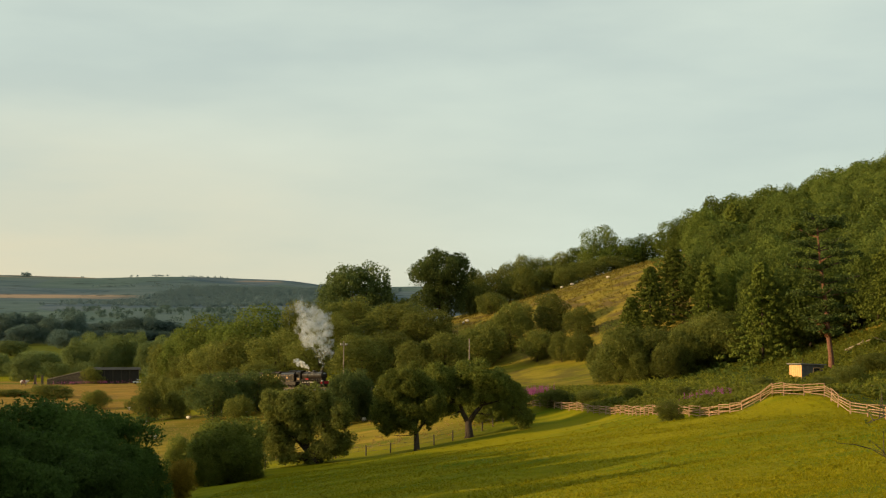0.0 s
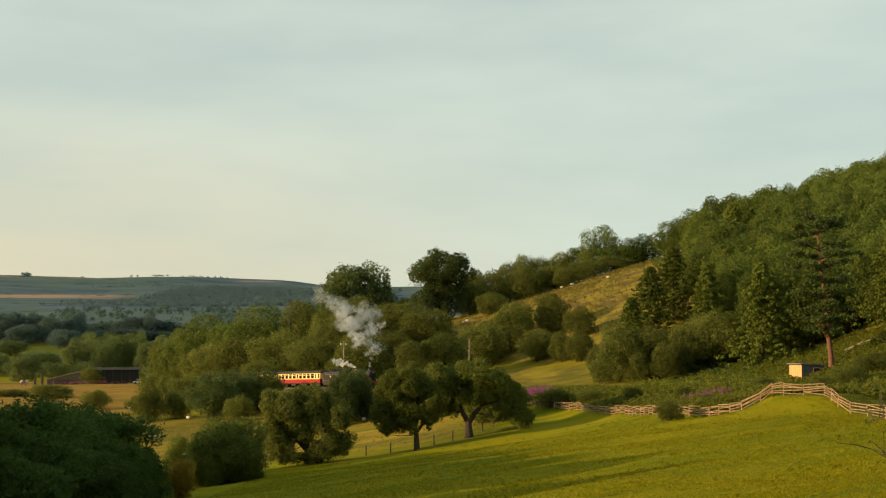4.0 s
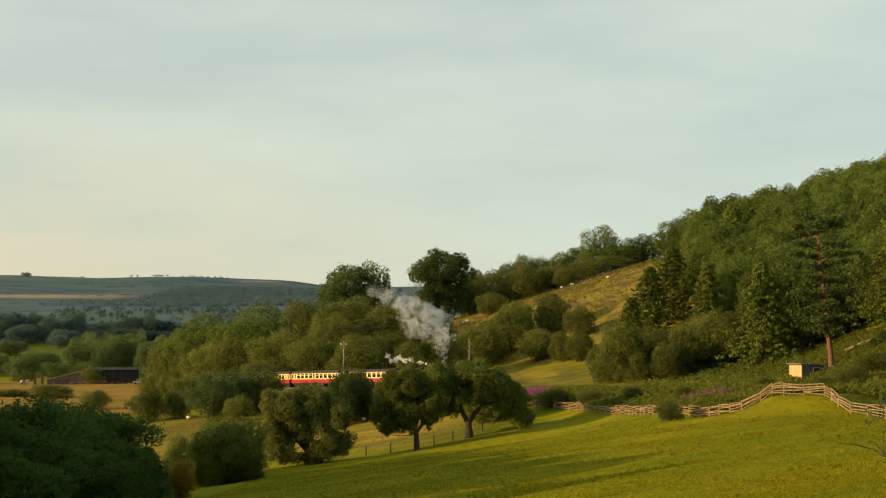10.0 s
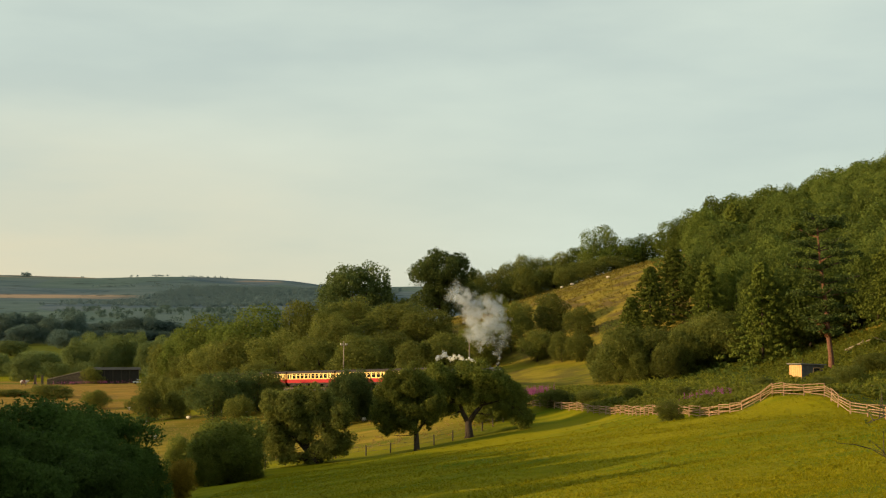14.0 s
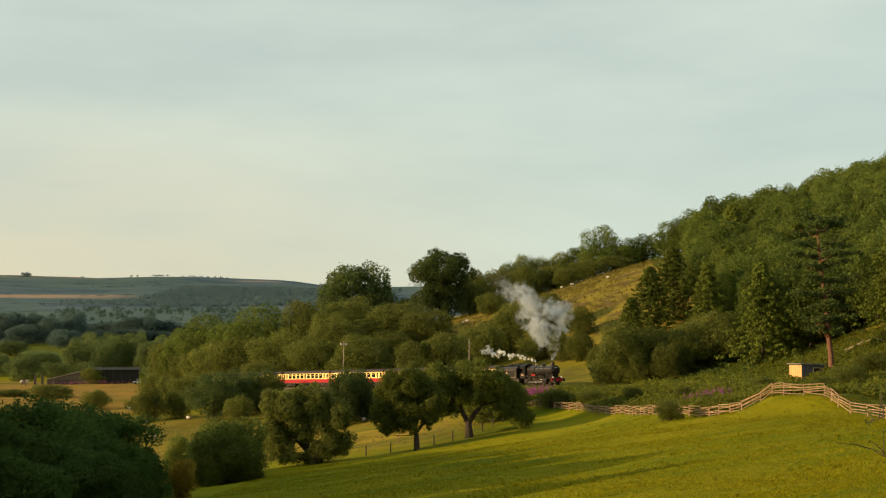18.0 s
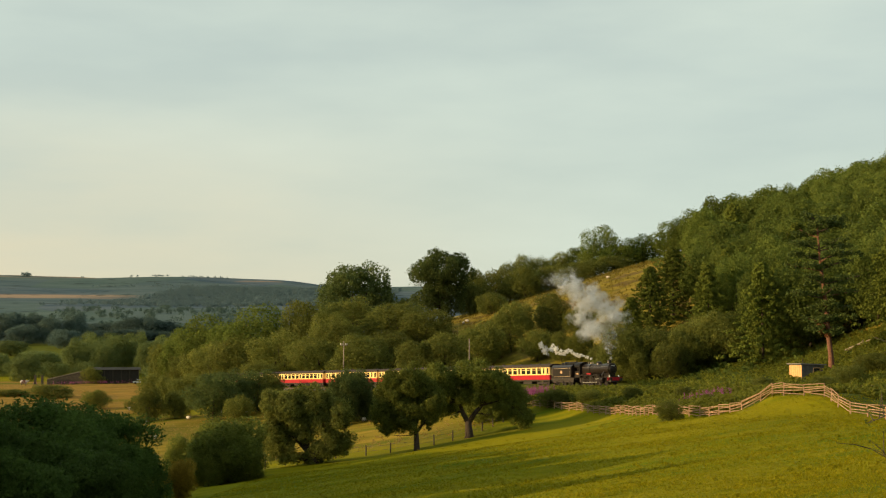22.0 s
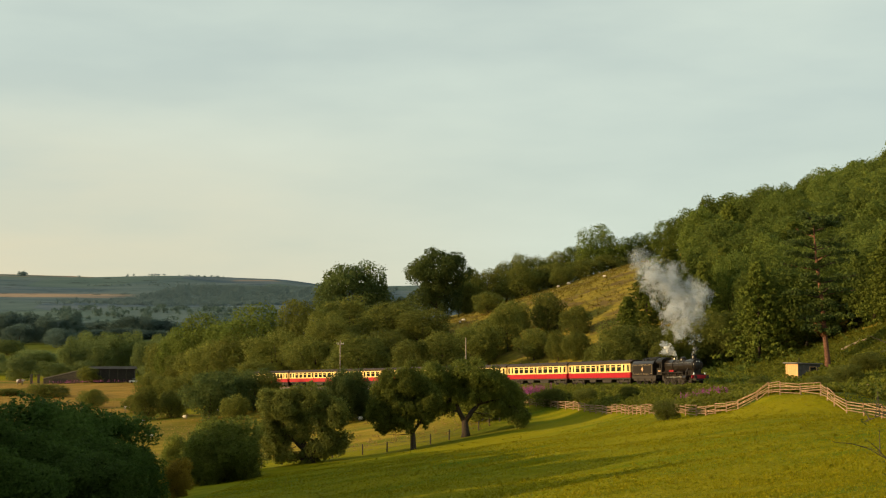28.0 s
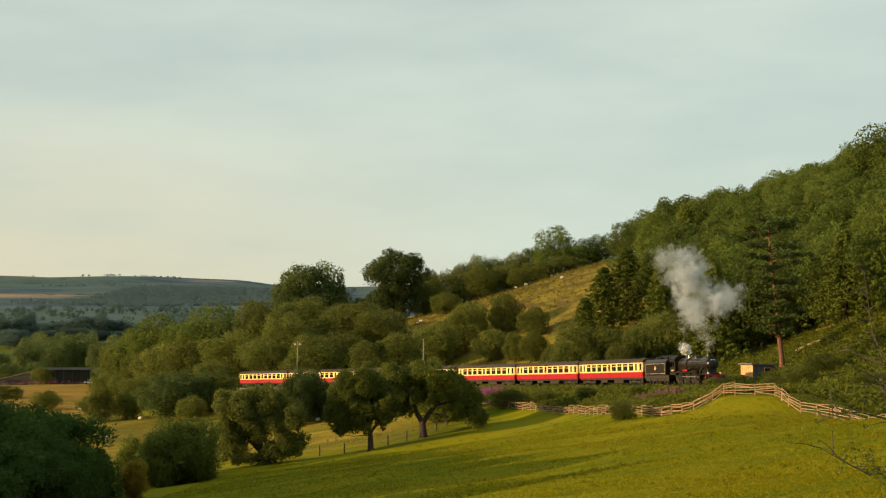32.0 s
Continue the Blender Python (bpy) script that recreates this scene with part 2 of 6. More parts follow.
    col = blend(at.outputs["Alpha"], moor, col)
    col = blend(tuft, blend(0.22, col, (0.02, 0.02, 0.004)), col)
    l.new(col, p.inputs["Base Color"])
    bu = n.new("ShaderNodeBump")
    bu.inputs["Strength"].default_value, bu.inputs["Distance"].default_value = 0.5, 0.14
    l.new(noise_tex(2.2, 7, 0.25, 0.75), bu.inputs["Height"])
    l.new(bu.outputs["Normal"], p.inputs["Normal"])
    return m


PASTURE = land_mat()


# ---- mesh helpers ----
def part(name, bm, material, parent=None, label=""):
    """Links a bmesh, or a ready mesh, as one mesh object under a thing."""
    if isinstance(bm, bmesh.types.BMesh):
        me = bpy.data.meshes.new(name)
        bm.to_mesh(me)
        bm.free()
    else:
        me = bm
    if material and not me.materials:
        me.materials.append(material)
    ob = new(name, me)
    ob.parent = parent
    return tagged(ob, label) if label else ob


def raw(name, verts, faces, material, flat=True):
    me = bpy.data.meshes.new(name)
    me.from_pydata(np.asarray(verts).tolist(), [], np.asarray(faces).tolist() if not isinstance(faces, list) else faces)
    me.materials.append(material)
    if not flat:
        me.shade_smooth()
    return me


def box(bm, x0, x1, y0, y1, z0, z1, bevel=0.0):
    m = Matrix.Translation(((x0 + x1) / 2, (y0 + y1) / 2, (z0 + z1) / 2)) @ Matrix.Diagonal((x1 - x0, y1 - y0, z1 - z0, 1))
    geo = bmesh.ops.create_cube(bm, size=1, matrix=m)
    if bevel:
        edges = list({e for v in geo["verts"] for e in v.link_edges})
        bmesh.ops.bevel(bm, geom=edges, offset=bevel, segments=2, affect="EDGES", clamp_overlap=True)
    return bm


def tube(bm, pts, radii, sides=8, caps=True):
    """A tapered tube through points."""
    rings = []
    pts = [Vector(p) for p in pts]
    for i, p in enumerate(pts):
        ax = (pts[min(i + 1, len(pts) - 1)] - pts[max(i - 1, 0)]).normalized()
        u = ax.cross(Vector((0.31, 0.95, 0.05))).normalized()
        v = ax.cross(u)
        rings.append([bm.verts.new(p + (u * math.cos(a) + v * math.sin(a)) * radii[i]) for a in (k * 2 * math.pi / sides for k in range(sides))])
    for a, b in zip(rings, rings[1:]):
        for k in range(sides):
            bm.faces.new((a[k], a[(k + 1) % sides], b[(k + 1) % sides], b[k]))
    if caps:
        bm.faces.new(rings[0][::-1])
        bm.faces.new(rings[-1])
    return bm


def lathe(bm, axis, profile, sides=20, at=(0, 0, 0)):
    """Rings of (distance along the axis, radius) about x, y or z."""
    rings = []
    for d, r in profile:
        ring = []
        for k in range(sides):
            a = k * 2 * math.pi / sides
            c, s = r * math.cos(a), r * math.sin(a)
            co = {"x": (d, c, s), "y": (c, d, s), "z": (c, s, d)}[axis]
            ring.append(bm.verts.new(Vector(co) + Vector(at)))
        rings.append(ring)
    for a, b in zip(rings, rings[1:]):
        for k in range(sides):
            bm.faces.new((a[k], a[(k + 1) % sides], b[(k + 1) % sides], b[k]))
    bm.faces.new(rings[0][::-1])
    bm.faces.new(rings[-1])
    bmesh.ops.recalc_face_normals(bm, faces=bm.faces[:])
    return bm


# ---- where the field fence runs ----
FENCE_LINE = ((8.5, 191), (13.5, 180), (17.6, 170.5), (20.2, 161), (21.5, 153), (22.5, 136), (23.8, 131),
              (25.2, 127), (26.4, 124), (27.9, 121), (29.2, 119), (30.0, 118), (30.8, 117), (32.1, 115), (33, 112), (33.1, 108.5), (33.2, 105.5), (34.5, 101), (35.4, 96), (36, 91), (36.4, 86))


def fence_x(y):
    """Where the field ends at the fence."""
    return np.interp(y, [p[1] for p in FENCE_LINE][::-1], [p[0] for p in FENCE_LINE][::-1])


# ---- the ground: one sheet to the horizon ----
def build_ground():
    inner = np.arange(-24, 24.01, 0.14)
    outer = np.concatenate([np.arange(26, 180, 3.0), np.arange(-180, -24.5, 3.0)])
    ang = np.radians(np.concatenate([inner, outer]))
    rad = np.concatenate([[0.4, 2, 4, 7, 10, 13], np.geomspace(16, 480, 220), np.geomspace(486, 4700, 170)])
    R, A = np.meshgrid(rad, ang, indexing="ij")
    X, Y = R * np.sin(A), R * np.cos(A)
    Z = land(X, Y)
    nr, na = R.shape
    verts = np.stack([X, Y, Z], -1).reshape(-1, 3)
    i, j = np.meshgrid(np.arange(nr - 1), np.arange(na), indexing="ij")
    k = (j + 1) % na
    faces = np.stack([i * na + j, i * na + k, (i + 1) * na + k, (i + 1) * na + j], -1).reshape(-1, 4)[:, ::-1]
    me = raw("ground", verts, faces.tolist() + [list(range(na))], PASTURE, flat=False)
    x, y = verts[:, 0], verts[:, 1]
    d, s = to_track(x, y)
    west = smooth(-14, -30, x + 0.06 * (y - 160))
    dry = np.where(d > 0, smooth(158, 172, y + 0.35 * x), 0) * smooth(8, -2, x) * (0.55 + 0.45 * smooth(-40, -90, x)) * smooth(520, 470, y)
    # pale hay fields on the far moor
    for cx, cy, rx, ry in ((-735, 2400, 165, 95), (-880, 2230, 90, 40), (-1110, 3450, 240, 110), (-470, 3300, 60, 50)):
        dry = dry + smooth(1.15, 0.85, np.hypot((x - cx - 0.25 * (y - cy)) / rx, (y - cy) / ry))
    rough = smooth(-26, -40, d) * smooth(560, 520, y)
    fern_and_shade = np.where(d > 0, smooth(30, 22, d) * smooth(0, 12, x) * smooth(0.3, 1.6, x - fence_x(y)), smooth(-2, -3, d) * np.where(x > 23, smooth(-34, -26, d), smooth(-14, -10, d)))
    fern_and_shade = np.maximum(fern_and_shade, 0.75 * smooth(540, 600, y))
    fern_and_shade = np.maximum(fern_and_shade, 0.5 * smooth(-18, -34, x) * smooth(305, 272, y) * smooth(150, 175, y) * (0.6 + 0.4 * wave(x, y, 9, 1.2)))
    # tree shade on the grass here is painted as a darker cover patch
    fern_and_shade = np.maximum(fern_and_shade, bump(x, y, 3, 169, 9, 13, 0.5))
    bench = smooth(2, 8, x) * smooth(36, 30, x) * smooth(-4, -7, d) * smooth(-34, -28, d)
    rough, fern_and_shade = np.maximum(rough, 0.75 * bench), fern_and_shade * (1 - 0.8 * bench)
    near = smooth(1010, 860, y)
    col = np.clip(np.stack([dry, rough, fern_and_shade, near], -1), 0, 1)
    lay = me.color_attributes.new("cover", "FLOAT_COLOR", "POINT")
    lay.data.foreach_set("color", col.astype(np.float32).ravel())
    ob = new("ground", me)
    tagged(ob, "rolling green pasture sloping down to a valley, dry grass and moorland beyond", "ground", kind="structure")


build_ground()


# ---- trees ----
def leaves(rng, lumps, count, size, out=0.6, fill=0.45, jitter=0.52):
    """Leaf quads spread over lumps (x, y, z, r): verts and faces."""
    w = lumps[:, 3] ** 2
    pick = rng.choice(len(lumps), count, p=w / w.sum())
    dirs = rng.normal(size=(count, 3))
    dirs[:, 2] += 0.25
    dirs /= np.linalg.norm(dirs, axis=1)[:, None]
    reach = 1 - fill * rng.random(count) ** 1.6 + 0.12 * rng.normal(size=count)
    pos = lumps[pick, :3] + dirs * (lumps[pick, 3] * reach)[:, None]
    nrm = dirs * out + rng.normal(size=(count, 3)) * jitter
    nrm /= np.linalg.norm(nrm, axis=1)[:, None]
    u = np.cross(nrm, rng.normal(size=(count, 3)))
    u /= np.linalg.norm(u, axis=1)[:, None]
    v = np.cross(nrm, u)
    sz = size * (0.6 + 0.8 * rng.random(count))[:, None]
    u, v = u * sz * 1.25, v * sz * 0.75
    verts = np.stack([pos - u, pos - v * 0.9 + u * 0.1, pos + u, pos + v], 1).reshape(-1, 3)
    return verts, np.arange(count * 4).reshape(-1, 4)


def sprays(rng, boughs, count, size, twigs=14, squash=0.8, jitter=0.42, droop=0.0):
    """Small pointed leaf sprays on twig clusters that sit over the outside of each bough (x, y, z, r)."""
    n = len(boughs) * twigs
    big = np.repeat(boughs, twigs, axis=0)
    d = rng.normal(size=(n, 3))
    d[:, 2] = d[:, 2] * 0.9 + 0.3
    d /= np.linalg.norm(d, axis=1)[:, None]
    twig = big[:, :3] + d * (big[:, 3] * (0.45 + 0.5 * rng.random(n)))[:, None] * np.array([1, 1, squash])
    girth = big[:, 3] * (0.26 + 0.3 * rng.random(n))
    pick = rng.choice(n, count, p=girth ** 2 / (girth ** 2).sum())
    dirs = rng.normal(size=(count, 3))
    dirs /= np.linalg.norm(dirs, axis=1)[:, None]
    pos = twig[pick] + dirs * (girth[pick] * (1 - 0.7 * rng.random(count) ** 1.5))[:, None] * np.array([1, 1, squash])
    outward = pos - big[pick, :3]
    outward /= np.linalg.norm(outward, axis=1)[:, None] + 1e-6
    nrm = dirs * 0.3 + outward * 0.8 + rng.normal(size=(count, 3)) * jitter
    nrm /= np.linalg.norm(nrm, axis=1)[:, None]
    along = rng.normal(size=(count, 3)) + outward * 0.8
    along[:, 2] -= droop
    u = np.cross(nrm, along)
    u /= np.linalg.norm(u, axis=1)[:, None]
    v = np.cross(u, nrm)
    sz = size * (0.6 + 0.8 * rng.random(count))[:, None]
    verts = np.stack([pos - u * sz * 0.85 - v * sz * 0.6, pos + u * sz * 0.85 - v * sz * 0.6, pos + v * sz * 1.5], 1).reshape(-1, 3)
    return verts, np.arange(count * 3).reshape(-1, 3)


def billows(rng, lumps, count, size, fuzz=0.09, jitter=0.4, droop=0.0):
    """Leaf sprays over the outside of a heap of rounded lumps (x, y, z, r), none of them buried deep inside."""
    tries = count * 4
    w = lumps[:, 3] ** 2
    pick = rng.choice(len(lumps), tries, p=w / w.sum())
    d = rng.normal(size=(tries, 3))
    d /= np.linalg.norm(d, axis=1)[:, None]
    pos = lumps[pick, :3] + d * (lumps[pick, 3] * (1 + fuzz * rng.normal(size=tries) - 0.12 * rng.random(tries) ** 2))[:, None]
    keep = np.ones(tries, bool)
    for x, y, z, r in lumps:
        keep &= ((pos - (x, y, z)) ** 2).sum(1) > (0.82 * r) ** 2
    keep = np.flatnonzero(keep)[:count]
    pos, d, n = pos[keep], d[keep], len(keep)
    nrm = d + rng.normal(size=(n, 3)) * jitter
    nrm /= np.linalg.norm(nrm, axis=1)[:, None]
    along = rng.normal(size=(n, 3)) + d * 0.5
    along[:, 2] -= droop
    u = np.cross(nrm, along)
    u /= np.linalg.norm(u, axis=1)[:, None]
    v = np.cross(u, nrm)
    sz = size * (0.6 + 0.8 * rng.random(n))[:, None]
    verts = np.stack([pos - u * sz * 0.85 - v * sz * 0.6, pos + u * sz * 0.85 - v * sz * 0.6, pos + v * sz * 1.5], 1).reshape(-1, 3)
    return verts, np.arange(n * 3).reshape(-1, 3)


def foliage(rng, lumps, count, size, droop=0.0, loose=0.4):
    """A leafy crown: rounded outer billows, and looser twigs that break up their outline."""
    a, _ = billows(rng, lumps, int(count * (1 - loose)), size, 0.17, 0.62, droop)
    b, _ = sprays(rng, lumps * np.array([1, 1, 1, 1.08]), int(count * loose), size, 7, 0.95, 0.6, droop)
    verts = np.vstack([a, b])
    return verts, np.arange(len(verts)).reshape(-1, 3)


def lumpy(rng, n, centre, rx, rz, r, hollow=0.55, ragged=0.14):
    """Lumps scattered under an uneven ellipsoid envelope."""
    d = rng.normal(size=(n, 3))
    d /= np.linalg.norm(d, axis=1)[:, None]
    k = hollow + (1 - hollow) * rng.random(n) ** 0.5
    k *= 1 + ragged * np.sin(3 * d[:, 0] + 5 * d[:, 1] + rng.random() * 6) + ragged * 0.6 * rng.normal(size=n)
    p = d * np.array([rx, rx, rz]) * k[:, None] + np.array([0, 0, centre])
    return np.column_stack([p, r * (0.6 + 0.8 * rng.random(n))])


def limbs(rng, height, width, fork, count, girth):
    bm = bmesh.new()
    lean = rng.normal(size=2) * 0.03
    tube(bm, [(0, 0, -0.04), (0, 0, 0.02), (lean[0] * 0.5, lean[1] * 0.5, fork * 0.5), (lean[0], lean[1], fork), (lean[0] * 1.5, lean[1] * 1.5, height * 0.8)],
         [girth * 1.7, girth * 1.15, girth, girth * 0.85, girth * 0.25], 8)
    for k in range(count):
        a = 2.4 * k + rng.random()
        z0 = fork * (0.75 + 0.6 * rng.random())
        tip = width * (0.3 + 0.5 * rng.random())
        top = z0 + (height - z0) * (0.35 + 0.5 * rng.random())
        tube(bm, [(lean[0], lean[1], z0), (math.cos(a) * tip * 0.45, math.sin(a) * tip * 0.45, z0 + (top - z0) * 0.4), (math.cos(a) * tip, math.sin(a) * tip, top)],
             [girth * 0.5, girth * 0.34, girth * 0.1], 5)
    return bm


def tree_kind(kind, seed, count):
    """Trunk and crown of one unit tree, 1 high and 1 across."""
    rng = np.random.default_rng(seed)
    if kind == "o":
        lumps = lumpy(rng, 120, 0.0, 0.40, 0.56, 0.085, 0.45, 0.03)
        lumps[:, 2] = 0.34 + np.where(lumps[:, 2] > 0, lumps[:, 2], 0.16 * lumps[:, 2])
        bm, size = limbs(rng, 0.8, 0.5, 0.22, 11, 0.032), 0.0092
    elif kind == "p":
        lumps = np.vstack([lumpy(rng, 80, 0.70, 0.39, 0.23, 0.075, 0.45, 0.05), lumpy(rng, 42, 0.34, 0.30, 0.24, 0.08, 0.4, 0.06)])
        bm, size = limbs(rng, 0.9, 0.5, 0.25, 12, 0.028), 0.009
    elif kind in "wv":
        lumps = lumpy(rng, 60, 0.52, 0.34, 0.38, 0.125, 0.45, 0.08)
        bm, size = limbs(rng, 0.85, 0.4, 0.2, 6, 0.02), 0.0118 if kind == "w" else 0.0155
    elif kind == "b":
        lumps = lumpy(rng, 64, 0.43, 0.35, 0.39, 0.12, 0.4, 0.07)
        lumps[:, 2] = np.maximum(lumps[:, 2], 0.10)
        bm, size = limbs(rng, 0.8, 0.4, 0.1, 6, 0.022), 0.0118
    elif kind == "n":
        lumps = lumpy(rng, 80, 0.45, 0.35, 0.40, 0.11, 0.4, 0.08)
        lumps[:, 2] = np.maximum(lumps[:, 2], 0.08)
        bm, size = limbs(rng, 0.85, 0.45, 0.12, 8, 0.018), 0.0115
    elif kind == "c":
        tiers = []
        for k in range(15):
            z = 0.07 + 0.061 * k
            reach = (0.47 * (1 - (k / 15.5) ** 1.25) + 0.03) * (0.8 + 0.35 * rng.random())
            for j in range(8):
                a = 0.9 * k + j * 0.785 + rng.random() * 0.4
                far = 0.7 + 0.5 * rng.random()
                for f in (0.3, 0.62, 0.95):
                    tiers.append((math.cos(a) * reach * f * far, math.sin(a) * reach * f * far, z - 0.075 * f * f + 0.008 * rng.normal(), 0.06 * (1.25 - 0.4 * f)))
        bm = tube(bmesh.new(), [(0, 0, -0.03), (0, 0, 0.5), (0, 0, 0.98)], [0.022, 0.014, 0.003], 7)
        verts, faces = sprays(rng, np.array(tiers), count, 0.0092, 6, 0.4, 0.4, 0.8)
    if kind != "c":
        verts, faces = foliage(rng, lumps, count, size, 0.0, 0.6 if kind == "n" else 0.4)
    verts[:, :2] *= 0.47 / np.percentile(np.abs(verts[:, :2]), 98.5)
    verts[:, 2] *= 1.0 / np.percentile(verts[:, 2], 99.7)
    crown = raw("crown", verts, faces, LEAF[{"v": "w"}.get(kind, kind)])
    trunk = bpy.data.meshes.new("trunk")
    bm.to_mesh(trunk)
    bm.free()
    trunk.materials.append(BARK)
    trunk.shade_smooth()
    return trunk, crown


KINDS = {
    "o": [tree_kind("o", 11, 34000)], "p": [tree_kind("p", 12, 36000)],
    "w": [tree_kind("w", 20 + k, 13000) for k in range(5)], "v": [tree_kind("v", 70 + k, 7500) for k in range(6)], "b": [tree_kind("b", 30 + k, 13000) for k in range(6)],
    "n": [tree_kind("n", 40 + k, 24000) for k in range(4)], "c": [tree_kind("c", 60 + k, 22000) for k in range(3)],
}
NAMES = {
    "o": ("oak_tree", "broad domed dark green oak alone on the ridge", "tree"),
    "p": ("ash_tree", "tall open-crowned dark green tree on the ridge", "tree"),
    "w": ("broadleaf_tree", "full-leaved green broadleaf tree of the hillside wood", "tree"),
    "v": ("broadleaf_tree", "full-leaved green broadleaf tree of the hillside wood", "tree"),
    "b": ("thorn_bush", "rounded olive-green hawthorn bush in evening light", "bush"),
    "n": ("alder_tree", "dense dark green tree leafed down to the grass", "tree"),
    "c": ("larch_tree", "layered dark green conifer at the edge of the wood", "tree"),
}
TREE_RNG = random.Random(5)


def plant(kind, x, y, high, wide, group, sink=0.15, material=None, label=""):
    name, text, cat = NAMES[kind]
    trunk, crown = KINDS[kind][TREE_RNG.randrange(len(KINDS[kind]))]
    base = tagged(new(name), label or text, cat, group)
    base.location = (x, y, ground(x, y) - sink)
    base.rotation_euler = (0, 0, TREE_RNG.random() * 6.28)
    base.scale = (wide, wide, high + sink)
    part("trunk", trunk, None, base)
    leaf = part("crown", crown, None, base)
    if material:
        leaf.material_slots[0].link = "OBJECT"
        leaf.material_slots[0].material = material
    return base


RIDGE = [
    (-26.3, 395, 23.4, 23.6, "o"),
    (-0.5, 385, 21.4, 18.6, "p"),
]
WOOD_W = [
    (-49.3, 352, 20.6, 20.8, "w"),
    (-72.6, 395, 22.8, 18.7, "w"),
    (-82.5, 410, 19.3, 17.3, "w"),
    (-37.0, 345, 17.0, 14.5, "b"),
    (-28.8, 330, 12.4, 12.2, "b"),
    (-24.4, 350, 13.1, 18.4, "b"),
    (-12.4, 335, 10.5, 19.8, "b"),
    (-4.5, 322, 9.3, 15.3, "b"),
    (-12.4, 300, 10.1, 15.8, "b"),
    (-18.4, 292, 11.5, 15.4, "b"),
    (-30.6, 312, 9.3, 14.8, "b"),
    (-40.5, 325, 12.6, 16.3, "b"),
    (-53.5, 345, 14.1, 18.2, "b"),
    (-63.0, 356, 13.0, 16.9, "b"),
    (-61.5, 375, 19.2, 15.8, "w"),
    (-88.0, 415, 15.8, 15.3, "b"),
    (-73.9, 380, 11.5, 14.0, "b"),
    (-44.2, 312, 7.3, 9.9, "b"),
    (-25.7, 318, 11.1, 13.4, "b"),
]
WOOD_M = [
    (20.5, 281.0, 7.0, 8.1, "b"),
    (25.2, 273.0, 6.4, 5.3, "b"),
    (28.6, 268.0, 6.2, 6.4, "b"),
    (25.1, 299.5, 9.6, 8.7, "b"),
    (30.8, 288.0, 6.6, 7.3, "b"),
    (15.7, 297.0, 11.5, 8.1, "b"),
    (19.2, 310.0, 7.1, 5.4, "b"),
    (0.1, 277.5, 10.8, 13.2, "b"),
    (-5.3, 276.0, 9.7, 10.5, "b"),
    (8.1, 290.5, 10.2, 11.5, "b"),
    (10.5, 296.0, 5.2, 7.3, "b"),
    (13.2, 313.5, 5.5, 6.9, "b"),
    (30.5, 224.0, 10.3, 11.0, "b"),
    (35.8, 224.0, 8.6, 10.2, "b"),
    (28.1, 231.0, 6.5, 5.1, "b"),
    (40.4, 219.5, 7.6, 8.3, "b"),
    (33.2, 221.0, 5.8, 5.8, "b"),
    (37.4, 216.0, 5.9, 5.7, "b"),
    (42.2, 262.0, 15.2, 12.5, "c"),
    (48.6, 271.5, 15.5, 14.1, "c"),
    (37.0, 253.0, 12.4, 8.9, "c"),
]
CREST = [
    (53.3, 430, 17.2, 15.0, "w"),
    (76.2, 425, 13.3, 13.9, "w"),
    (26.7, 430, 14.3, 9.1, "b"),
    (32.8, 435, 12.0, 11.5, "b"),
    (39.8, 438, 11.9, 11.5, "b"),
    (46.3, 436, 12.3, 11.5, "w"),
    (15.9, 420, 12.6, 13.3, "b"),
    (10.1, 410, 14.1, 10.8, "b"),
    (61.8, 430, 11.0, 13.6, "w"),
    (67.9, 432, 11.4, 13.7, "w"),
    (79.9, 415, 13.6, 13.1, "w"),
    (21.9, 428, 13.2, 11.3, "b"),
    (8.0, 395, 11.0, 8.3, "b"),
    (-10.9, 400, 9.6, 10.5, "b"),
    (13.6, 360, 5.9, 9.5, "b"),
    (26.4, 410, 10.8, 13.0, "b"),
    (35.8, 415, 8.6, 13.1, "b"),
    (46.5, 412, 6.6, 13.0, "b"),
    (56.0, 415, 5.3, 13.1, "b"),
    (38.0, 400, 6.5, 8.4, "b"),
    (116.2, 300, 18.7, 19.0, "w"),
    (114.0, 310, 16.9, 14.7, "w"),
    (118.2, 290, 20.0, 18.3, "w"),
]
WEST = [
    (-135.8, 580, 18.5, 12.7, "w"),
    (-150.8, 585, 17.7, 13.4, "w"),
    (-122.0, 560, 18.7, 11.3, "b"),
    (-156.6, 580, 16.9, 10.2, "w"),
    (-118.8, 560, 17.4, 9.8, "b"),
    (-159.2, 492, 10.3, 13.8, "b"),
    (-159.3, 560, 16.5, 14.3, "w"),
    (-147.0, 560, 15.3, 14.8, "w"),
    (-140.4, 570, 18.0, 16.0, "w"),
    (-124.3, 550, 16.0, 13.0, "w"),
    (-175.1, 640, 15.9, 12.4, "w"),
    (-109.2, 520, 19.3, 11.4, "b"),
    (-164.3, 545, 6.7, 13.2, "b"),
    (-151.2, 545, 6.9, 12.0, "b"),
    (-109.2, 500, 9.6, 13.2, "b"),
    (-92.4, 470, 12.4, 12.4, "b"),
    (-241.0, 720, 8.6, 20.2, "w"),
    (-198.7, 640, 6.6, 22.5, "b"),
    (-194.7, 560, 10.7, 14.8, "b"),
    (-94.3, 455, 7.6, 10.0, "b"),
    (-83.5, 440, 6.6, 9.7, "b"),
]
